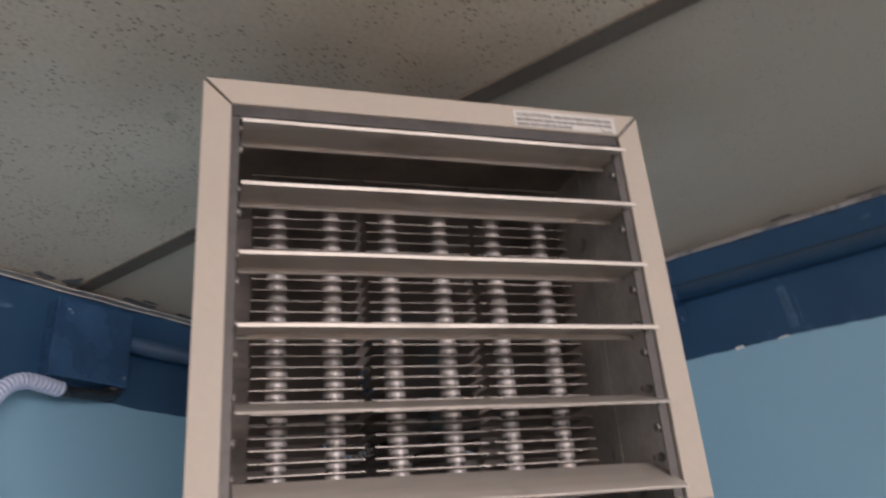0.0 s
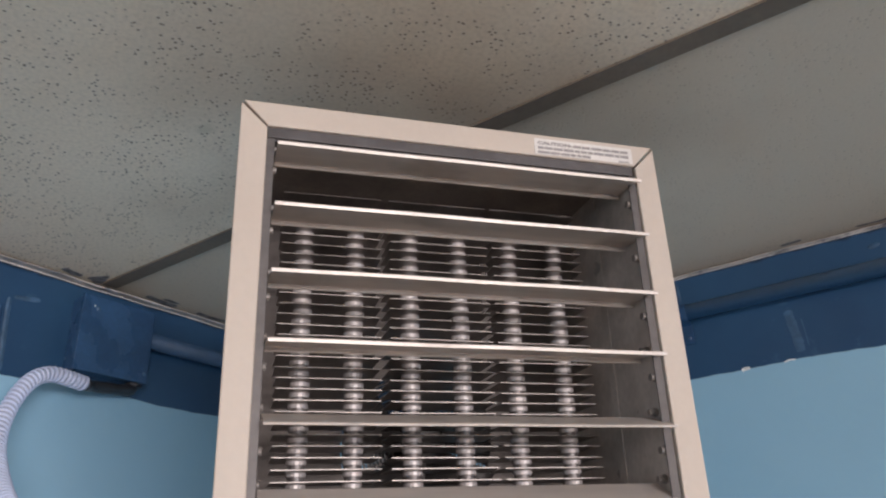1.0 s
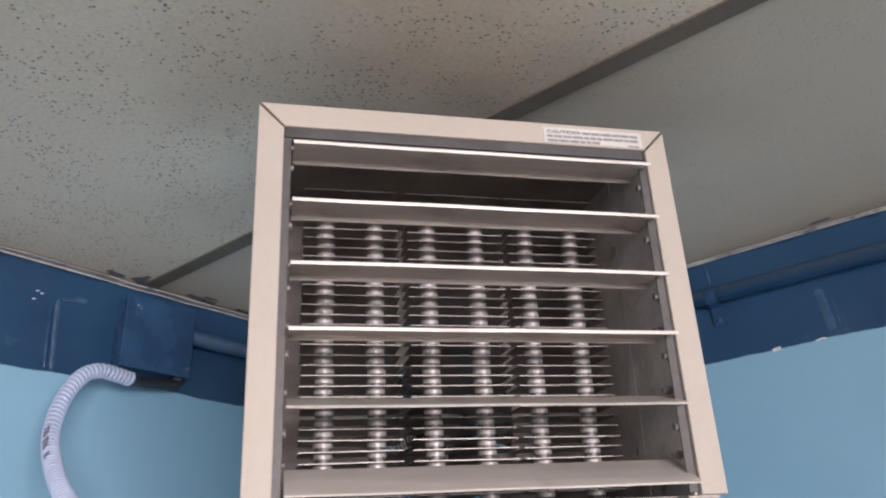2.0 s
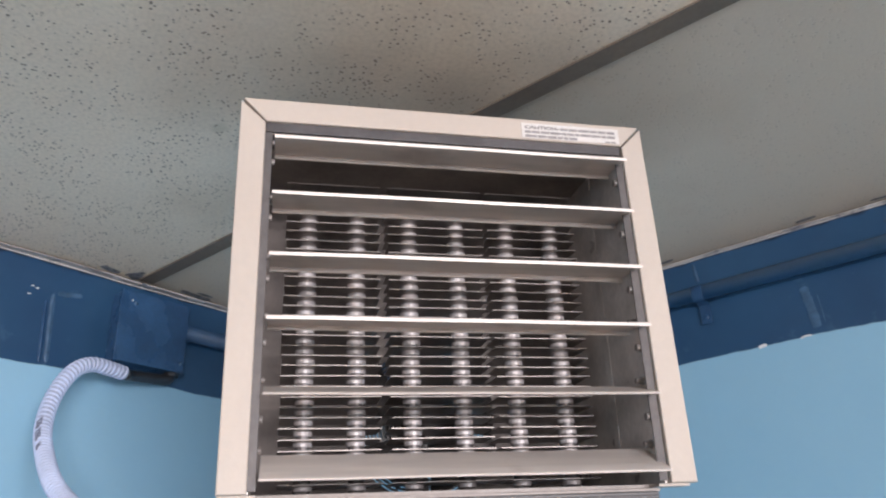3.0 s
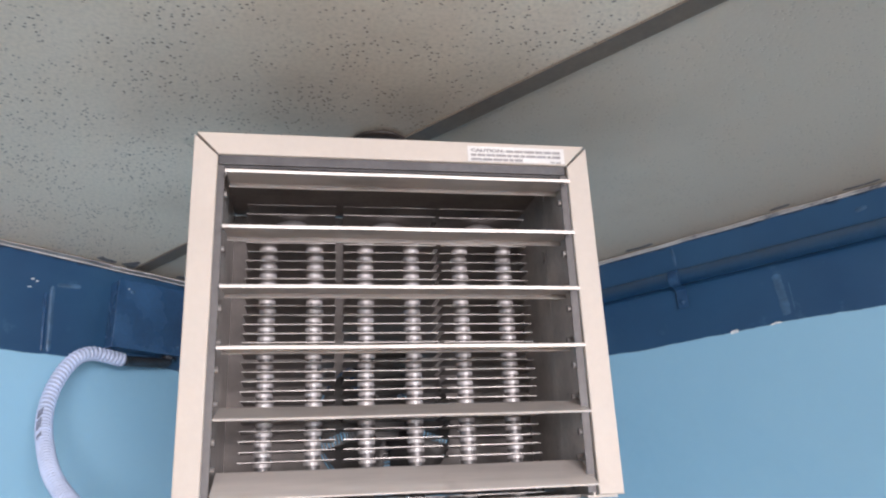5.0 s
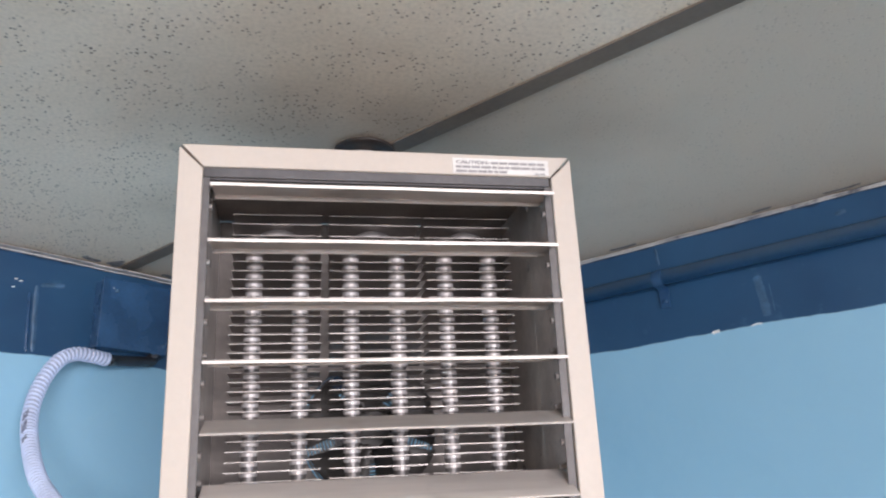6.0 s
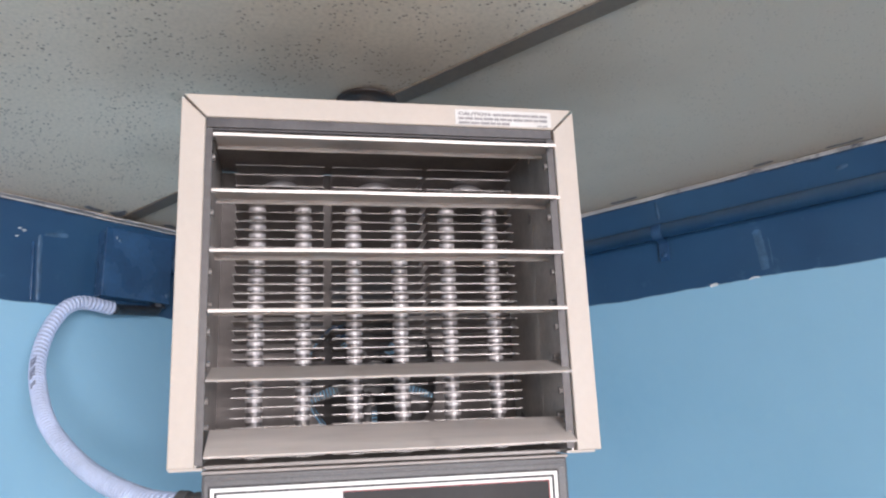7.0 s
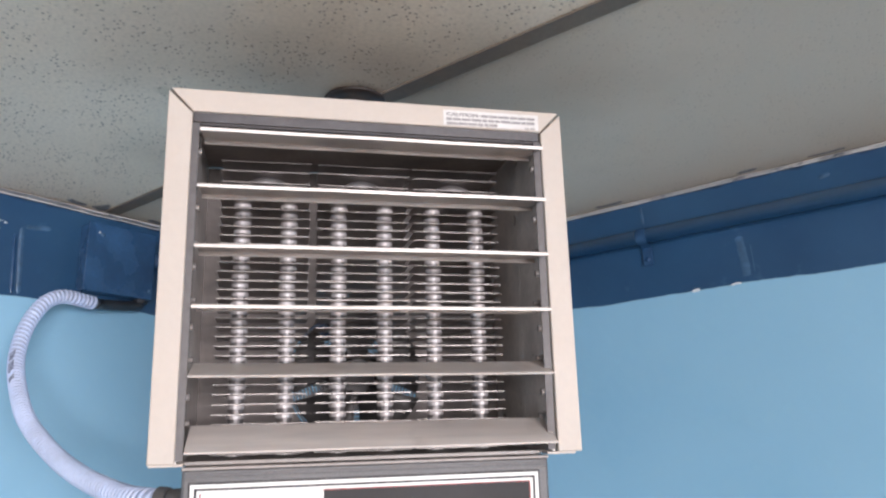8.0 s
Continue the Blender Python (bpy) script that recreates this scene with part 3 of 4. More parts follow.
for r in [0.022 + 0.0036 * i for i in range(16)]:
    bm = bmesh.new()
    loop = [Vector((r * math.cos(a), 0, r * math.sin(a))) for a in [2 * math.pi * i / 36 for i in range(37)]]
    add_tube(bm, loop, 0.0012, 6)
    part("wire_ring", bm, M_PIN, guard)
for i in range(8):
    a = math.pi * i / 8
    d = Vector((math.cos(a), 0, math.sin(a))) * 0.080
    part("wire_spoke", add_rod(bmesh.new(), d + Vector((0, 0.002, 0)), -d + Vector((0, 0.002, 0)), 0.0013, 6), M_PIN, guard)
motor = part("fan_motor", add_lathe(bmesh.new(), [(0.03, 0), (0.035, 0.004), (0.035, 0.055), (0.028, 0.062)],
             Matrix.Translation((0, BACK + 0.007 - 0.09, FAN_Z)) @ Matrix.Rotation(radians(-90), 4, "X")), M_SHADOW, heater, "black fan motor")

# louvers: front edge height, rise to the rear edge
LOUVERS = [(2.2475, 0.0046), (2.1972, 0.0036), (2.1452, 0.0034), (2.0942, 0.0052), (2.0369, 0.0118), (1.9776, 0.0195)]


def louver(z, rise):
    """A bent blade: a small upright hem in front, a flat web, and a lip turned down at the rear."""
    f, r, t = -0.0105, 0.031, 0.0011
    lip = 0.0036
    hem = 0.0013 if rise < 0.0115 else 0.0002
    bm = bmesh.new()
    outline = [(f, z - hem), (f - 0.0004, z + 0.0009), (f + 0.0002, z + 0.0017), (f + 0.0016, z + 0.0019),
               (0.0, z + 0.0019 + rise * 0.26), (r - 0.001, z + 0.0019 + rise), (r + 0.0006, z + 0.0010 + rise), (r + 0.0006, z - lip + rise),
               (r - 0.0016, z - lip - 0.0004 + rise), (r - 0.0026, z - lip + 0.0006 + rise), (r - 0.0022, z - lip + 0.0017 + rise), (r - 0.0008, z - lip + 0.0020 + rise),
               (r - 0.0008, z + 0.0019 + rise - t * 1.6), (0.0, z + 0.0019 + rise * 0.26 - t), (f + 0.0018, z + 0.0006), (f + 0.0016, z - hem)]
    n = 14
    rows = []
    for i in range(n + 1):
        x = -0.1517 + 0.3097 * i / n
        w = 0.00015 * math.sin(2.1 * x * 20 + z * 90)
        rows.append([bm.verts.new((x, p[0], p[1] + w)) for p in outline])
    for a, b in zip(rows, rows[1:]):
        for k in range(len(outline)):
            j = (k + 1) % len(outline)
            bm.faces.new((a[k], a[j], b[j], b[k]))
    bm.faces.new(rows[0])
    bm.faces.new(rows[-1][::-1])
    ob = hpart("louver", bm, M_LOUVER, "bare aluminium louver blade")
    for s in (-1, 1):
        for dz, y, r2 in ((-0.0150, 0.008, 0.0030), (rise + 0.004, 0.017, 0.0024)):
            if z + dz < BOTTOM + 0.005:
                continue
            bm = bmesh.new()
            add_rod(bm, (s * (IN - 0.0012), y, z + dz), (s * (IN - 0.0036), y, z + dz), r2 * 1.5, 6)
            add_rod(bm, (s * (IN - 0.0036), y, z + dz), (s * (IN - 0.0085), y, z + dz), r2, 12)
            hpart("pivot_pin", bm, M_PIN, parent=ob)
    return ob


for z, rise in LOUVERS:
    louver(z, rise)

# finned heating elements: a hairpin tube and a stack of fins each
FIN0, PITCH, FINS = 2.2475, 0.00888, 32
BLOCKS = [(-0.1395, -0.0540, -0.1190, -0.0740), (-0.0460, 0.0450, -0.0240, 0.0225), (0.0500, 0.1390, 0.0725, 0.1190)]
TUBE_Y, TUBE_R = 0.101, 0.0069
for x0, x1, t0, t1 in BLOCKS:
    el = new("heating_element")
    el.parent = heater
    el.location = ((t0 + t1) / 2, TUBE_Y - 0.09, FIN0)
    c = (t0 + t1) / 2
    hx = (t1 - t0) / 2
    lo = 1.9715 - FIN0
    bend = -0.012
    path = [Vector((-hx, 0, lo + (bend - hx - lo) * i / 10)) for i in range(11)]
    path += [Vector((-hx * math.cos(a), 0, bend - hx + hx * math.sin(a))) for a in [math.pi * i / 16 for i in range(1, 16)]]
    path += [Vector((hx, 0, bend - hx + (lo - bend + hx) * i / 10)) for i in range(11)]
    part("tube", add_tube(bmesh.new(), path, TUBE_R, 18), M_TUBE, el, "polished hairpin heating tube", True)
    bm = bmesh.new()
    add_box(bm, (x0 - c, -0.020, -0.0002), (x1 - c, 0.020, 0.0004))
    for x in (-hx, hx):
        m = Matrix.Translation((x, 0, 0))
        add_lathe(bm, [(TUBE_R + 0.0004, -0.0040), (TUBE_R + 0.0012, -0.0038), (TUBE_R + 0.0013, -0.0020), (TUBE_R + 0.0012, -0.0008), (TUBE_R + 0.0018, -0.0002)], m, 18)
    for f in bm.faces:
        f.material_index = 0 if any(abs(v.co.y) > 0.0195 for v in f.verts) else 1
    fin = part("fin", bm, M_FIN, el)
    fin.data.materials.append(M_COLLAR)
    # the two fins above the bend have no collars
    plain = bmesh.new()
    add_box(plain, (x0 - c, -0.020, -0.0002), (x1 - c, 0.020, 0.0004))
    fin.location.z = -2 * PITCH
    top_fin = part("fin", plain, M_FIN, el)
    top_fin.location.z = 0.0035
    rnd = random.Random(int(1000 * (x0 + 1)))
    for i in range(1, FINS):
        if i == 2:
            continue
        f = share("fin", fin if i > 2 else top_fin, el, (rnd.uniform(-0.0006, 0.0006), rnd.uniform(-0.0006, 0.0006), -i * PITCH + (0.003 if i == 1 else 0.0) + rnd.uniform(-0.0003, 0.0003)))
        f.rotation_euler = (0, rnd.uniform(-0.006, 0.006), 0)

# control box under the louvers
def bpart(name, bm, mat, label="", smooth=False, parent=None):
    bm.transform(Matrix.Translation((0.0010, 0, -0.0046)) @ Matrix.Diagonal((1.018, 1, 1, 1)))
    return hpart(name, bm, mat, label, smooth, parent)


CB_T, CB_Y = 1.9695, 0.006
bpart("control_box", box((-0.1525, CB_Y, 1.80), (0.1500, 0.17, CB_T), 0.0025), M_BOX, "charcoal enamelled control box")
bpart("box_lid", box((-0.1530, 0.0075, 1.9685), (0.1512, 0.165, 1.9712), 0.0005), M_DARK)
bpart("box_ridge", box((-0.1500, CB_Y - 0.0022, 1.9655), (0.1475, CB_Y + 0.002, 1.9685), 0.0008), M_BOX)
bpart("box_ridge", box((-0.1500, CB_Y - 0.0014, 1.9615), (0.1475, CB_Y + 0.002, 1.9640), 0.0006), M_BOX)
PL = CB_Y - 0.0016
plate = bpart("name_plate", box((-0.1470, PL, 1.815), (0.1410, CB_Y + 0.0005, 1.9595), 0.0003), M_PLATE, "black printed name plate with white border lines")


def ring_bars(name, mat, x0, x1, z0, z1, w):
    """A printed border line round the plate."""
    bm = bmesh.new()
    y0, y1 = PL - 0.0004, PL + 0.0002
    add_box(bm, (x0, y0, z1 - w), (x1, y1, z1))
    add_box(bm, (x0, y0, z0), (x1, y1, z0 + w))
    add_box(bm, (x0, y0, z0 + w), (x0 + w, y1, z1 - w))
    add_box(bm, (x1 - w, y0, z0 + w), (x1, y1, z1 - w))
    return bpart(name, bm, mat, parent=plate)


ring_bars("border_line", M_PRINT, -0.1455, 0.1395, 1.8165, 1.9580, 0.0030)
ring_bars("border_line", M_PRINT, -0.1405, 0.1345, 1.8215, 1.9532, 0.0022)
ring_bars("border_line", M_RED, -0.1380, 0.1320, 1.8240, 1.9507, 0.0005)
bpart("white_field", box((-0.1372, PL - 0.0004, 1.8252), (-0.0425, PL + 0.0002, 1.9512)), M_PRINT, parent=plate)
# plain marks in place of the maker's lettering
for x, z1, w, lean in ((0.026, 1.9235, 0.006, 0.4), (0.0355, 1.9290, 0.0030, 0.0), (0.0475, 1.9262, 0.0035, 0.5), (0.016, 1.918, 0.004, 0.3), (0.060, 1.918, 0.004, 0.3)):
    h = 0.0028 if lean == 0 else 0.02
    bm = bmesh.new()
    add_prism(bm, [(x, z1 - h), (x + w, z1 - h), (x + w + lean * h * 0.4, z1), (x + lean * h * 0.4, z1)], "y", PL - 0.0004, PL + 0.0002)
    bpart("printed_mark", bm, M_PRINT, parent=plate)
screw = bmesh.new()
add_lathe(screw, [(0.0042, 0), (0.0042, 0.0012), (0.0032, 0.0026), (0.001, 0.003)], Matrix.Translation((0.1445, CB_Y, 1.9265)) @ Matrix.Rotation(radians(90), 4, "X"), 16)
bpart("screw", screw, M_PIN, "small round-headed screw", True)

# caution label on the top bar
LX0, LX1, LZ0, LZ1 = 0.0645, 0.1585, 2.2690, 2.2843
caution = hpart("caution_label", box((LX0, -0.0005, LZ0), (LX1, 0.0004, LZ1)), M_LABEL, "white caution label with grey print")
text = bpy.data.curves.new("caution_word", "FONT")
text.body, text.size, text.extrude, text.offset = "CAUTION-", 0.0054, 0.0001, 0.00024
word = new("caution_word", text)
dg = bpy.context.evaluated_depsgraph_get()
me = bpy.data.meshes.new_from_object(word.evaluated_get(dg))
bpy.data.objects.remove(word)
me.materials.append(M_INK)
word = new("printed_word", me)
word.parent = caution
word.matrix_basis = HM @ Matrix.Translation((LX0 + 0.003, -0.0008, 2.2786)) @ Matrix.Rotation(radians(90), 4, "X") @ Matrix.Diagonal((1.25, 0.8, 1, 1))
rnd = random.Random(11)
for z, x0, x1 in ((2.2786, LX0 + 0.037, LX1 - 0.004), (2.2741, LX0 + 0.003, LX1 - 0.004), (2.2698, LX0 + 0.003, LX0 + 0.055), (2.2694, LX1 - 0.014, LX1 - 0.004)):
    x = x0
    bm = bmesh.new()
    while x < x1 - 0.002:
        w = min(rnd.uniform(0.004, 0.011), x1 - x)
        add_box(bm, (x, -0.0009, z), (x + w, -0.0003, z + (0.0024 if z > 2.2696 else 0.0012)))
        x += w + 0.0010
    hpart("print_line", bm, M_INK, parent=caution)

# ceiling mount above the heater
mount = thing("ceiling_mount", Matrix.Translation((-0.0020, 0.1720, CEIL)), "dark brown round ceiling canopy with a short hanger stem", "mount")
part("canopy", add_lathe(bmesh.new(), [(0.0355, -0.0016), (0.0360, -0.0030), (0.0350, -0.0048), (0.029, -0.0068), (0.021, -0.0080), (0.015, -0.0085)], sides=40), M_BROWN, mount, smooth=True)
part("stem", add_rod(bmesh.new(), (0, 0, -0.0085), (0, 0, -0.0885), 0.0085, 18), M_BRIGHT, mount, "bright steel stem", True)
nut = bmesh.new()
add_lathe(nut, [(0.0165, -0.0082), (0.0190, -0.0090), (0.0190, -0.0170), (0.0165, -0.0185)], sides=6)
part("nut", nut, M_BRIGHT, mount, "bright steel lock nut")

# ---- flexible conduit from the junction box to the heater ----
ROUTE = [(-0.3615, 0.6087, 2.2132), (-0.3832, 0.5846, 2.2154), (-0.3989, 0.567, 2.2143), (-0.4135, 0.5475, 2.2016), (-0.4245, 0.5271, 2.1727), (-0.4285, 0.5074, 2.1372),
         (-0.4235, 0.486, 2.102), (-0.4050, 0.4469, 2.0653), (-0.379, 0.399, 2.0296), (-0.3462, 0.351, 2.0002), (-0.3054, 0.2938, 1.9733), (-0.2600, 0.2220, 1.9540),
         (-0.2180, 0.1600, 1.9420), (-0.2000, 0.1360, 1.9390), (-0.1870, 0.1240, 1.9380), (-0.1760, 0.1190, 1.9370)]
STEP = 0.0013
path = even_path(ROUTE, STEP)
conduit = thing("flexible_conduit", Matrix(), "pale grey ribbed flexible conduit curling from wall to heater", "conduit")


part("hose", add_tube(bmesh.new(), path, 0.0090, 18), M_HOSE, conduit, "blue-grey inner hose", True)
# helical rib wound round the hose
TURN_LEN, SEG = 0.0070, 14
bm = bmesh.new()
fine = even_path(ROUTE, TURN_LEN / SEG)
spiral, up = [], Vector((0.3, 0.2, 1)).normalized()
for i in range(1, len(fine) - 1):
    d = (fine[i + 1] - fine[i - 1]).normalized()
    side = d.cross(up).normalized()
    up = side.cross(d).normalized()
    a = 2 * math.pi * i / SEG
    spiral.append(fine[i] + 0.0092 * (math.cos(a) * side + math.sin(a) * up))
add_tube(bm, spiral, 0.0020, 6)
part("spiral_rib", bm, M_CONDUIT, conduit, "pale grey spiral rib", True)
facing = Vector((-0.22, -0.95, 0.1)).normalized()
bm = bmesh.new()
mark = min(range(len(path)), key=lambda i: (path[i] - Vector((-0.4235, 0.486, 2.102))).length)
for i0, n in ((mark - 12, 3), (mark + 4, 4), (mark + 28, 2)):
    for k in range(n):
        i = i0 + 4 * k
        d = (path[i + 1] - path[i - 1]).normalized()
        out = (facing - facing.dot(d) * d).normalized()
        side = d.cross(out)
        c = path[i] + out * 0.0114
        q = [c + side * sx * 0.0035 + d * (sd * 0.0014 + sx * 0.0025) - out * 0.0004 * abs(sx) for sx, sd in ((-1, -1), (1, -1), (1, 1), (-1, 1))]
        lower = [p - out * 0.0012 for p in q]
        one, two = [bm.verts.new(p) for p in q], [bm.verts.new(p) for p in lower]
        bm.faces.new(one)
        for a in range(4):
            b = (a + 1) % 4
            bm.faces.new((one[a], one[b], two[b], two[a]))
part("printed_mark", bm, M_INK2, conduit, "dark printed marks")
nut = bmesh.new()
p_end, d_end = path[-1], (path[-1] - path[-6]).normalized()
turn = d_end.to_track_quat("Z", "Y").to_matrix().to_4x4()
add_lathe(nut, [(0.0100, -0.004), (0.0126, -0.003), (0.0126, 0.006), (0.0118, 0.007)], Matrix.Translation(p_end) @ turn, 20)
part("end_fitting", nut, M_GLAND, conduit, "grey end fitting")
wall_in = Vector((-0.1515, p_end.y - 0.006, p_end.z + 0.001))
part("connector", add_tube(bmesh.new(), smooth_path([p_end + d_end * 0.0072, (p_end + wall_in) / 2 + d_end * 0.003, wall_in], 6), 0.0105, 18), M_GLAND, conduit, "grey box connector", True)

# ---- junction box on the left wall, with its fittings ----


def left_frame(a, z):
    """Local x runs from the corner along the left wall, y into the room."""
    p = left_at(a, z)
    return Matrix(((U.x, NL.x, 0, p.x), (U.y, NL.y, 0, p.y), (0, 0, 1, p.z), (0, 0, 0, 1)))


def right_frame(b, z):
    p = right_at(b, z)
    return Matrix(((V.x, NR.x, 0, p.x), (V.y, NR.y, 0, p.y), (0, 0, 1, p.z), (0, 0, 0, 1)))


jbox = thing("junction_box", left_frame(0.5250, 2.236), "square junction box painted dark blue on the wall", "junction box")
part("body", box((-0.047, 0.0005, 0.002), (0.065, 0.030, 0.112), 0.002), M_BLUE, jbox)
part("cover", box((-0.050, 0.0302, 0.0), (0.068, 0.034, 0.114), 0.0012), M_BLUE, jbox, "dark blue cover plate")
for x, z in ((0.044, 0.094), (-0.044, 0.014)):
    m = Matrix.Translation((x, 0.034, z)) @ Matrix.Rotation(radians(-90), 4, "X")
    part("cover_screw", add_lathe(bmesh.new(), [(0.0034, 0), (0.0034, 0.001), (0.0015, 0.002)], m, 12), M_PALEBLUE, jbox)
knee = bmesh.new()
add_tube(knee, smooth_path([(0.0525, 0.046, -0.0225), (0.034, 0.034, -0.019), (-0.015, 0.022, -0.013), (-0.034, 0.018, -0.009), (-0.038, 0.017, 0.004)], 8), 0.0085, 16)
part("knee_fitting", knee, M_NUT, jbox, "dark elbow fitting", True)
part("lock_ring", add_rod(bmesh.new(), (-0.038, 0.017, -0.0045), (-0.038, 0.017, -0.0005), 0.0130, 8), M_NUT, jbox)

# ---- surface pipe along both walls ----
R_PIPE = 0.0128
pipe_l = thing("wall_pipe", Matrix(), "steel conduit pipe painted dark blue under the ceiling", "pipe")
part("run", add_rod(bmesh.new(), left_at(0.4745, 2.3092, 0.0165), left_at(0.06, 2.3092, 0.0165), R_PIPE, 24), M_DULLPIPE, pipe_l, smooth=True)
bendp = [left_at(0.0605, 2.3092, 0.0165), CORNER + 0.032 * U + 0.023 * V + Vector((0, 0, 2.3092)), right_at(0.0605, 2.3092, 0.0165)]
part("elbow", add_tube(bmesh.new(), smooth_path(bendp, 10), R_PIPE * 1.04, 20), M_BLUE, pipe_l, smooth=True)
part("run", add_rod(bmesh.new(), right_at(0.06, 2.3092, 0.0165), right_at(ROOM - 0.02, 2.3092, 0.0165), R_PIPE, 24), M_PIPE, pipe_l, smooth=True)


def pipe_clamp(b):
    cl = thing("pipe_clamp", right_frame(b, 2.3092), "one-hole pipe strap painted dark blue", "clamp", "pipe straps on the wall")
    bm = bmesh.new()
    rows = []
    pts = [(0.0005, 0.0155), (0.009, 0.0150)] + [(0.0165 + 0.0136 * math.cos(a), 0.0136 * math.sin(a)) for a in [math.radians(110 - 20 * i) for i in range(12)]] + \
          [(0.0035, -0.0160), (0.0030, -0.046)]
    for x in (-0.0085, -0.0072, 0.0072, 0.0085):
        lift = 0.0 if abs(x) > 0.008 else 0.0005
        rows.append([bm.verts.new((x, y + lift * (1 if y > 0.006 else 0.6), z)) for y, z in pts])
    for p, q in zip(rows, rows[1:]):
        for k in range(len(pts) - 1):
            bm.faces.new((p[k], p[k + 1], q[k + 1], q[k]))
    ext = bmesh.ops.extrude_face_region(bm, geom=bm.faces[:])
    bmesh.ops.translate(bm, verts=[v for v in ext["geom"] if isinstance(v, bmesh.types.BMVert)], vec=(0, -0.0012, 0))
    part("strap", bm, M_BLUE, cl)
    m = Matrix.Translation((0, 0.0035, -0.036)) @ Matrix.Rotation(radians(-90), 4, "X")
    part("screw", add_lathe(bmesh.new(), [(0.0042, 0), (0.0042, 0.0012), (0.0025, 0.0022)], m, 14), M_BLUE, cl)


pipe_clamp(0.7150)
pipe_clamp(2.2)


# ---- paint runs, ridges and chips on the band ----
def run_of_paint(name, frame_m, pts, width, mat, label, seed, parent, thick=0.0008):
    """A raised, uneven streak along the points (along, height) of a wall."""
    rnd = random.Random(seed)
    line = smooth_path([(x, 0, z) for x, z in pts], 7)
    bm = bmesh.new()
    rows = []
    for i, p in enumerate(line):
        w = width * rnd.uniform(0.85, 1.1) * (0.35 if i in (0, len(line) - 1) else 1)
        d = (line[min(i + 1, len(line) - 1)] - line[max(i - 1, 0)]).normalized()
        s = Vector((d.z, 0, -d.x))
        rows.append([bm.verts.new(p + s * w * k + Vector((0, 0.0003 + h * thick * rnd.uniform(0.7, 1.2), 0))) for k, h in ((-0.5, 0), (-0.25, 0.8), (0.1, 1.0), (0.5, 0))])
    for p, q in zip(rows, rows[1:]):
        for k in range(3):
            bm.faces.new((p[k], p[k + 1], q[k + 1], q[k]))
    bm.transform(frame_m)
    return part(name, bm, mat, parent, label, True)


RF = right_frame(0, 0)
CF = Matrix(((U.x, 0, NL.x, KX), (U.y, 0, NL.y, KY), (0, -1, 0, CEIL + 0.001), (0, 0, 0, 1)))  # on the ceiling along the left wall
CR = Matrix(((V.x, 0, NR.x, KX), (V.y, 0, NR.y, KY), (0, -1, 0, CEIL + 0.001), (0, 0, 0, 1)))  # and along the right wall
LF = left_frame(0, 0)
run_of_paint("paint_run", RF, [(0.8600, 2.284), (0.8615, 2.268), (0.8640, 2.245), (0.8650, 2.230), (0.8655, 2.221)], 0.013, M_PALEBLUE, "thin pale streak of blue paint", 1, W_RIGHT, 0.0003)
run_of_paint("paint_run", RF, [(0.8755, 2.268), (0.8765, 2.247), (0.8770, 2.226)], 0.0016, M_PALEBLUE, "", 2, W_RIGHT, 0.0002)
run_of_paint("paint_run", RF, [(0.7085, 2.3655), (0.7100, 2.352), (0.7110, 2.335)], 0.005, M_PALEBLUE, "", 3, W_RIGHT)
run_of_paint("paint_run", RF, [(0.982, 2.347), (0.997, 2.350)], 0.007, M_PALEBLUE, "", 4, W_RIGHT)
run_of_paint("paint_chip", RF, [(0.7810, 2.2102), (0.7865, 2.2114), (0.7930, 2.2118)], 0.0048, M_CHIP, "bare plaster chip in the paint edge", 5, W_RIGHT)
run_of_paint("paint_chip", RF, [(0.8400, 2.2108), (0.8480, 2.2125), (0.8560, 2.2118)], 0.0024, M_CHIP, "", 6, W_RIGHT)
run_of_paint("paint_run", LF, [(0.6795, 2.325), (0.6780, 2.295), (0.6750, 2.255), (0.6730, 2.222)], 0.007, M_PALEBLUE, "thin pale ridge of blue paint", 7, W_LEFT)
run_of_paint("paint_run", LF, [(0.6890, 2.312), (0.6860, 2.270), (0.6830, 2.221)], 0.006, M_BLUE, "", 8, W_LEFT, 0.003)
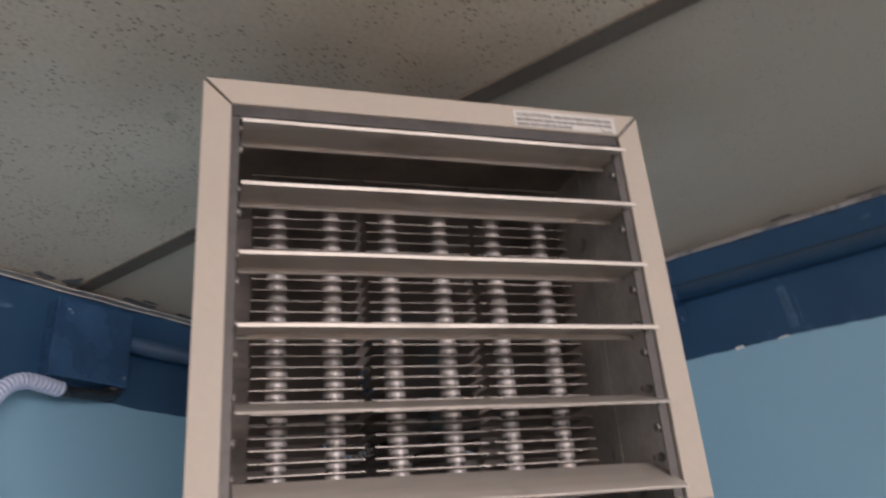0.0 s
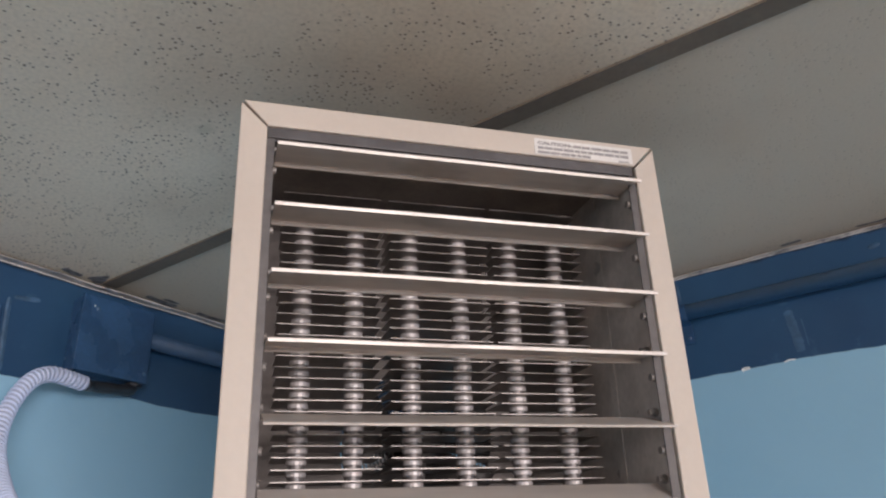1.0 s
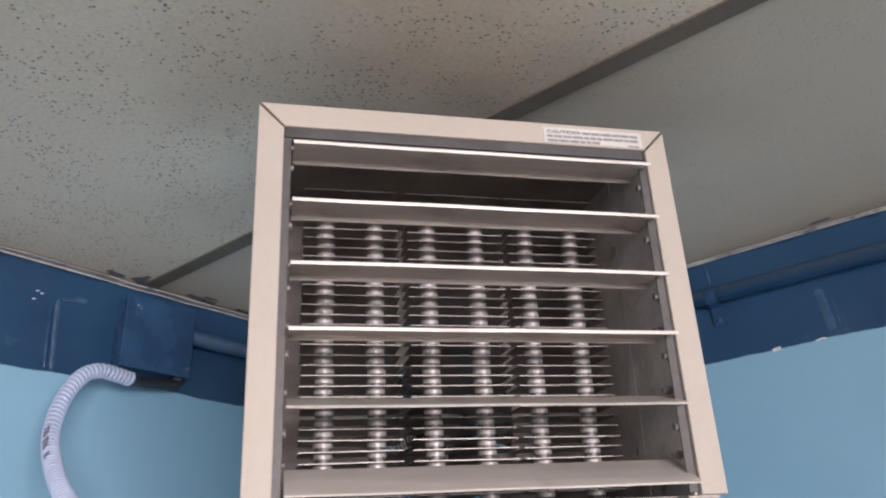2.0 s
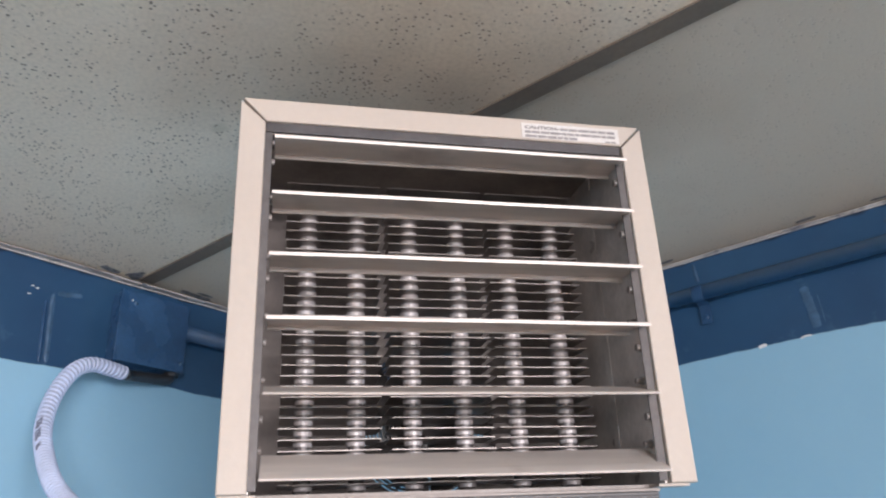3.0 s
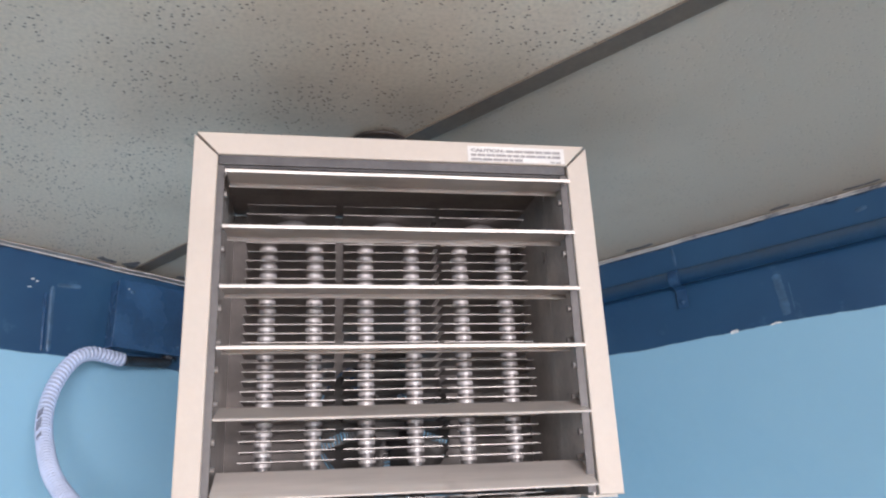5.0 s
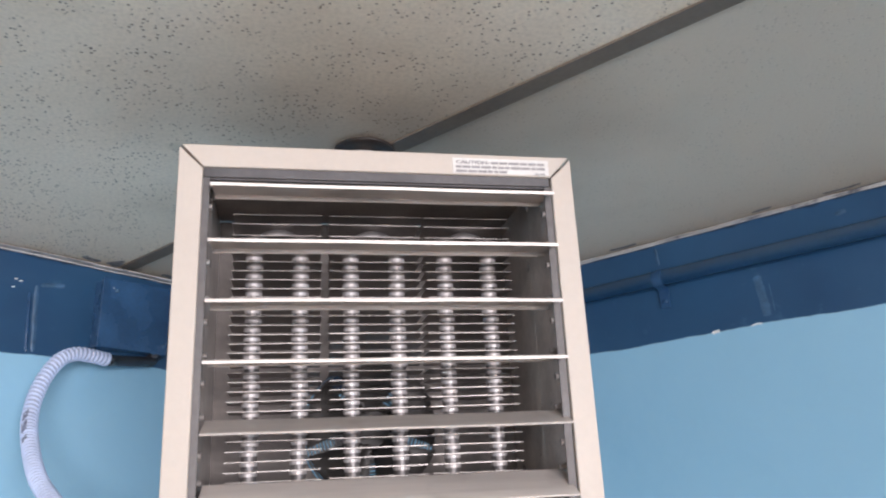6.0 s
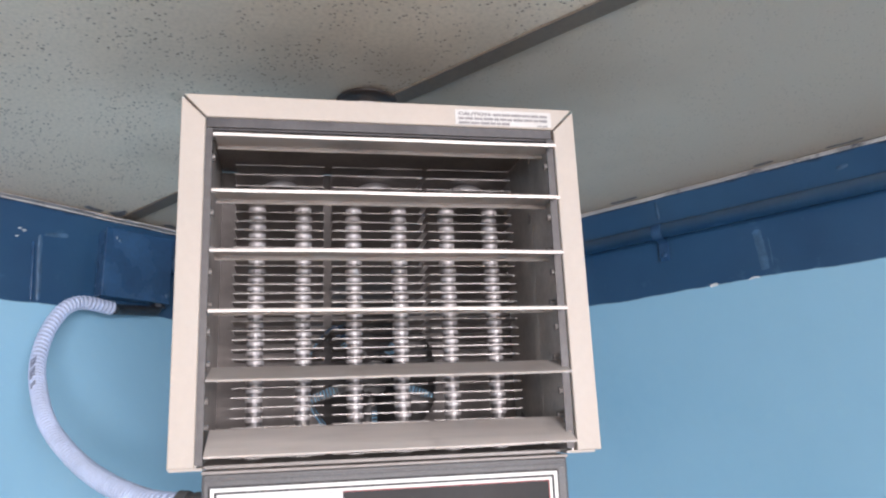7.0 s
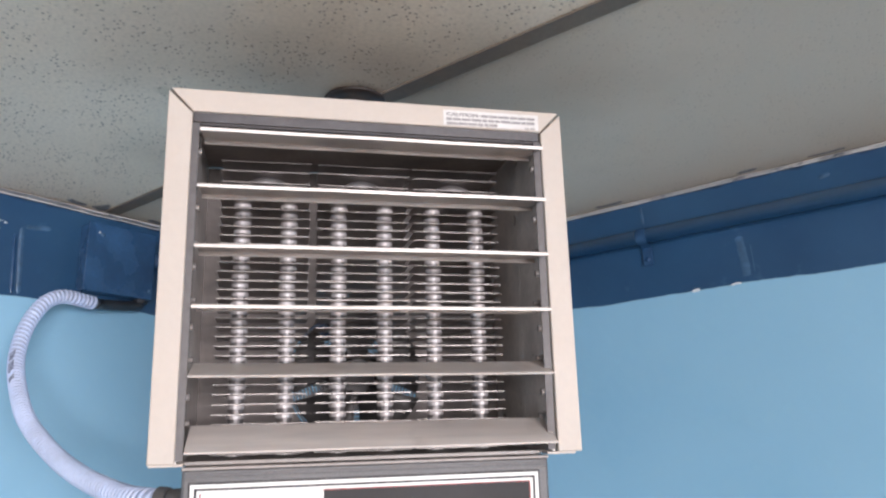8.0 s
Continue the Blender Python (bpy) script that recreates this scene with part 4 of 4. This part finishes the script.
run_of_paint("paint_run", LF, [(0.6740, 2.327), (0.6580, 2.329), (0.6380, 2.332)], 0.007, M_PALEBLUE, "", 9, W_LEFT)
for a, z, sd in ((0.7064, 2.327, 10), (0.7160, 2.316, 11), (0.7130, 2.329, 12)):
    run_of_paint("paint_chip", LF, [(a, z), (a - 0.003, z + 0.0006), (a - 0.005, z + 0.001)], 0.0018, M_CHIP, "", sd, W_LEFT)
run_of_paint("paint_chip", left_frame(0, 0) @ Matrix.Translation((0, 0.0342, 0)), [(0.5765, 2.3338), (0.5745, 2.3333)], 0.003, M_CHIP, "", 13, W_LEFT)
CEILING = bpy.data.objects["ceiling"]
for pts, w, sd in (([(0.6290, 0.030), (0.6140, 0.024), (0.5970, 0.022)], 0.006, 21), ([(0.5840, 0.034), (0.5710, 0.026), (0.5610, 0.018)], 0.011, 22),
                   ([(0.5770, 0.045), (0.5690, 0.040)], 0.006, 23), ([(0.4890, 0.024), (0.4590, 0.020), (0.4290, 0.017)], 0.006, 24),
                   ([(0.4640, 0.034), (0.4340, 0.032)], 0.004, 25), ([(0.3890, 0.020), (0.3590, 0.018), (0.3290, 0.022)], 0.005, 26)):
    run_of_paint("paint_smear", CF, pts, w * 2.2, M_SMEAR, "dark brushed paint smear on the tile edge", sd, CEILING, 0.0004)
for pts, w, sd in (([(0.6350, 0.016), (0.6650, 0.014), (0.6850, 0.017)], 0.004, 27), ([(0.8750, 0.015), (0.9050, 0.018)], 0.004, 28), ([(0.9750, 0.014), (1.0050, 0.013), (1.0250, 0.016)], 0.003, 29)):
    run_of_paint("paint_smear", CR, pts, w * 2.2, M_SMEAR, "", sd, CEILING, 0.0004)
for pts, w, sd in (([(0.556, 0.016), (0.541, 0.012), (0.528, 0.010)], 0.009, 31), ([(0.60, 0.010), (0.585, 0.012)], 0.006, 32), ([(0.47, 0.012), (0.45, 0.010), (0.435, 0.013)], 0.006, 33)):
    run_of_paint("paint_chip", CF @ Matrix.Translation((0, 0.0046, 0)), pts, w, M_CHIP, "pale flaking paint at the tile edge", sd, CEILING, 0.0004)
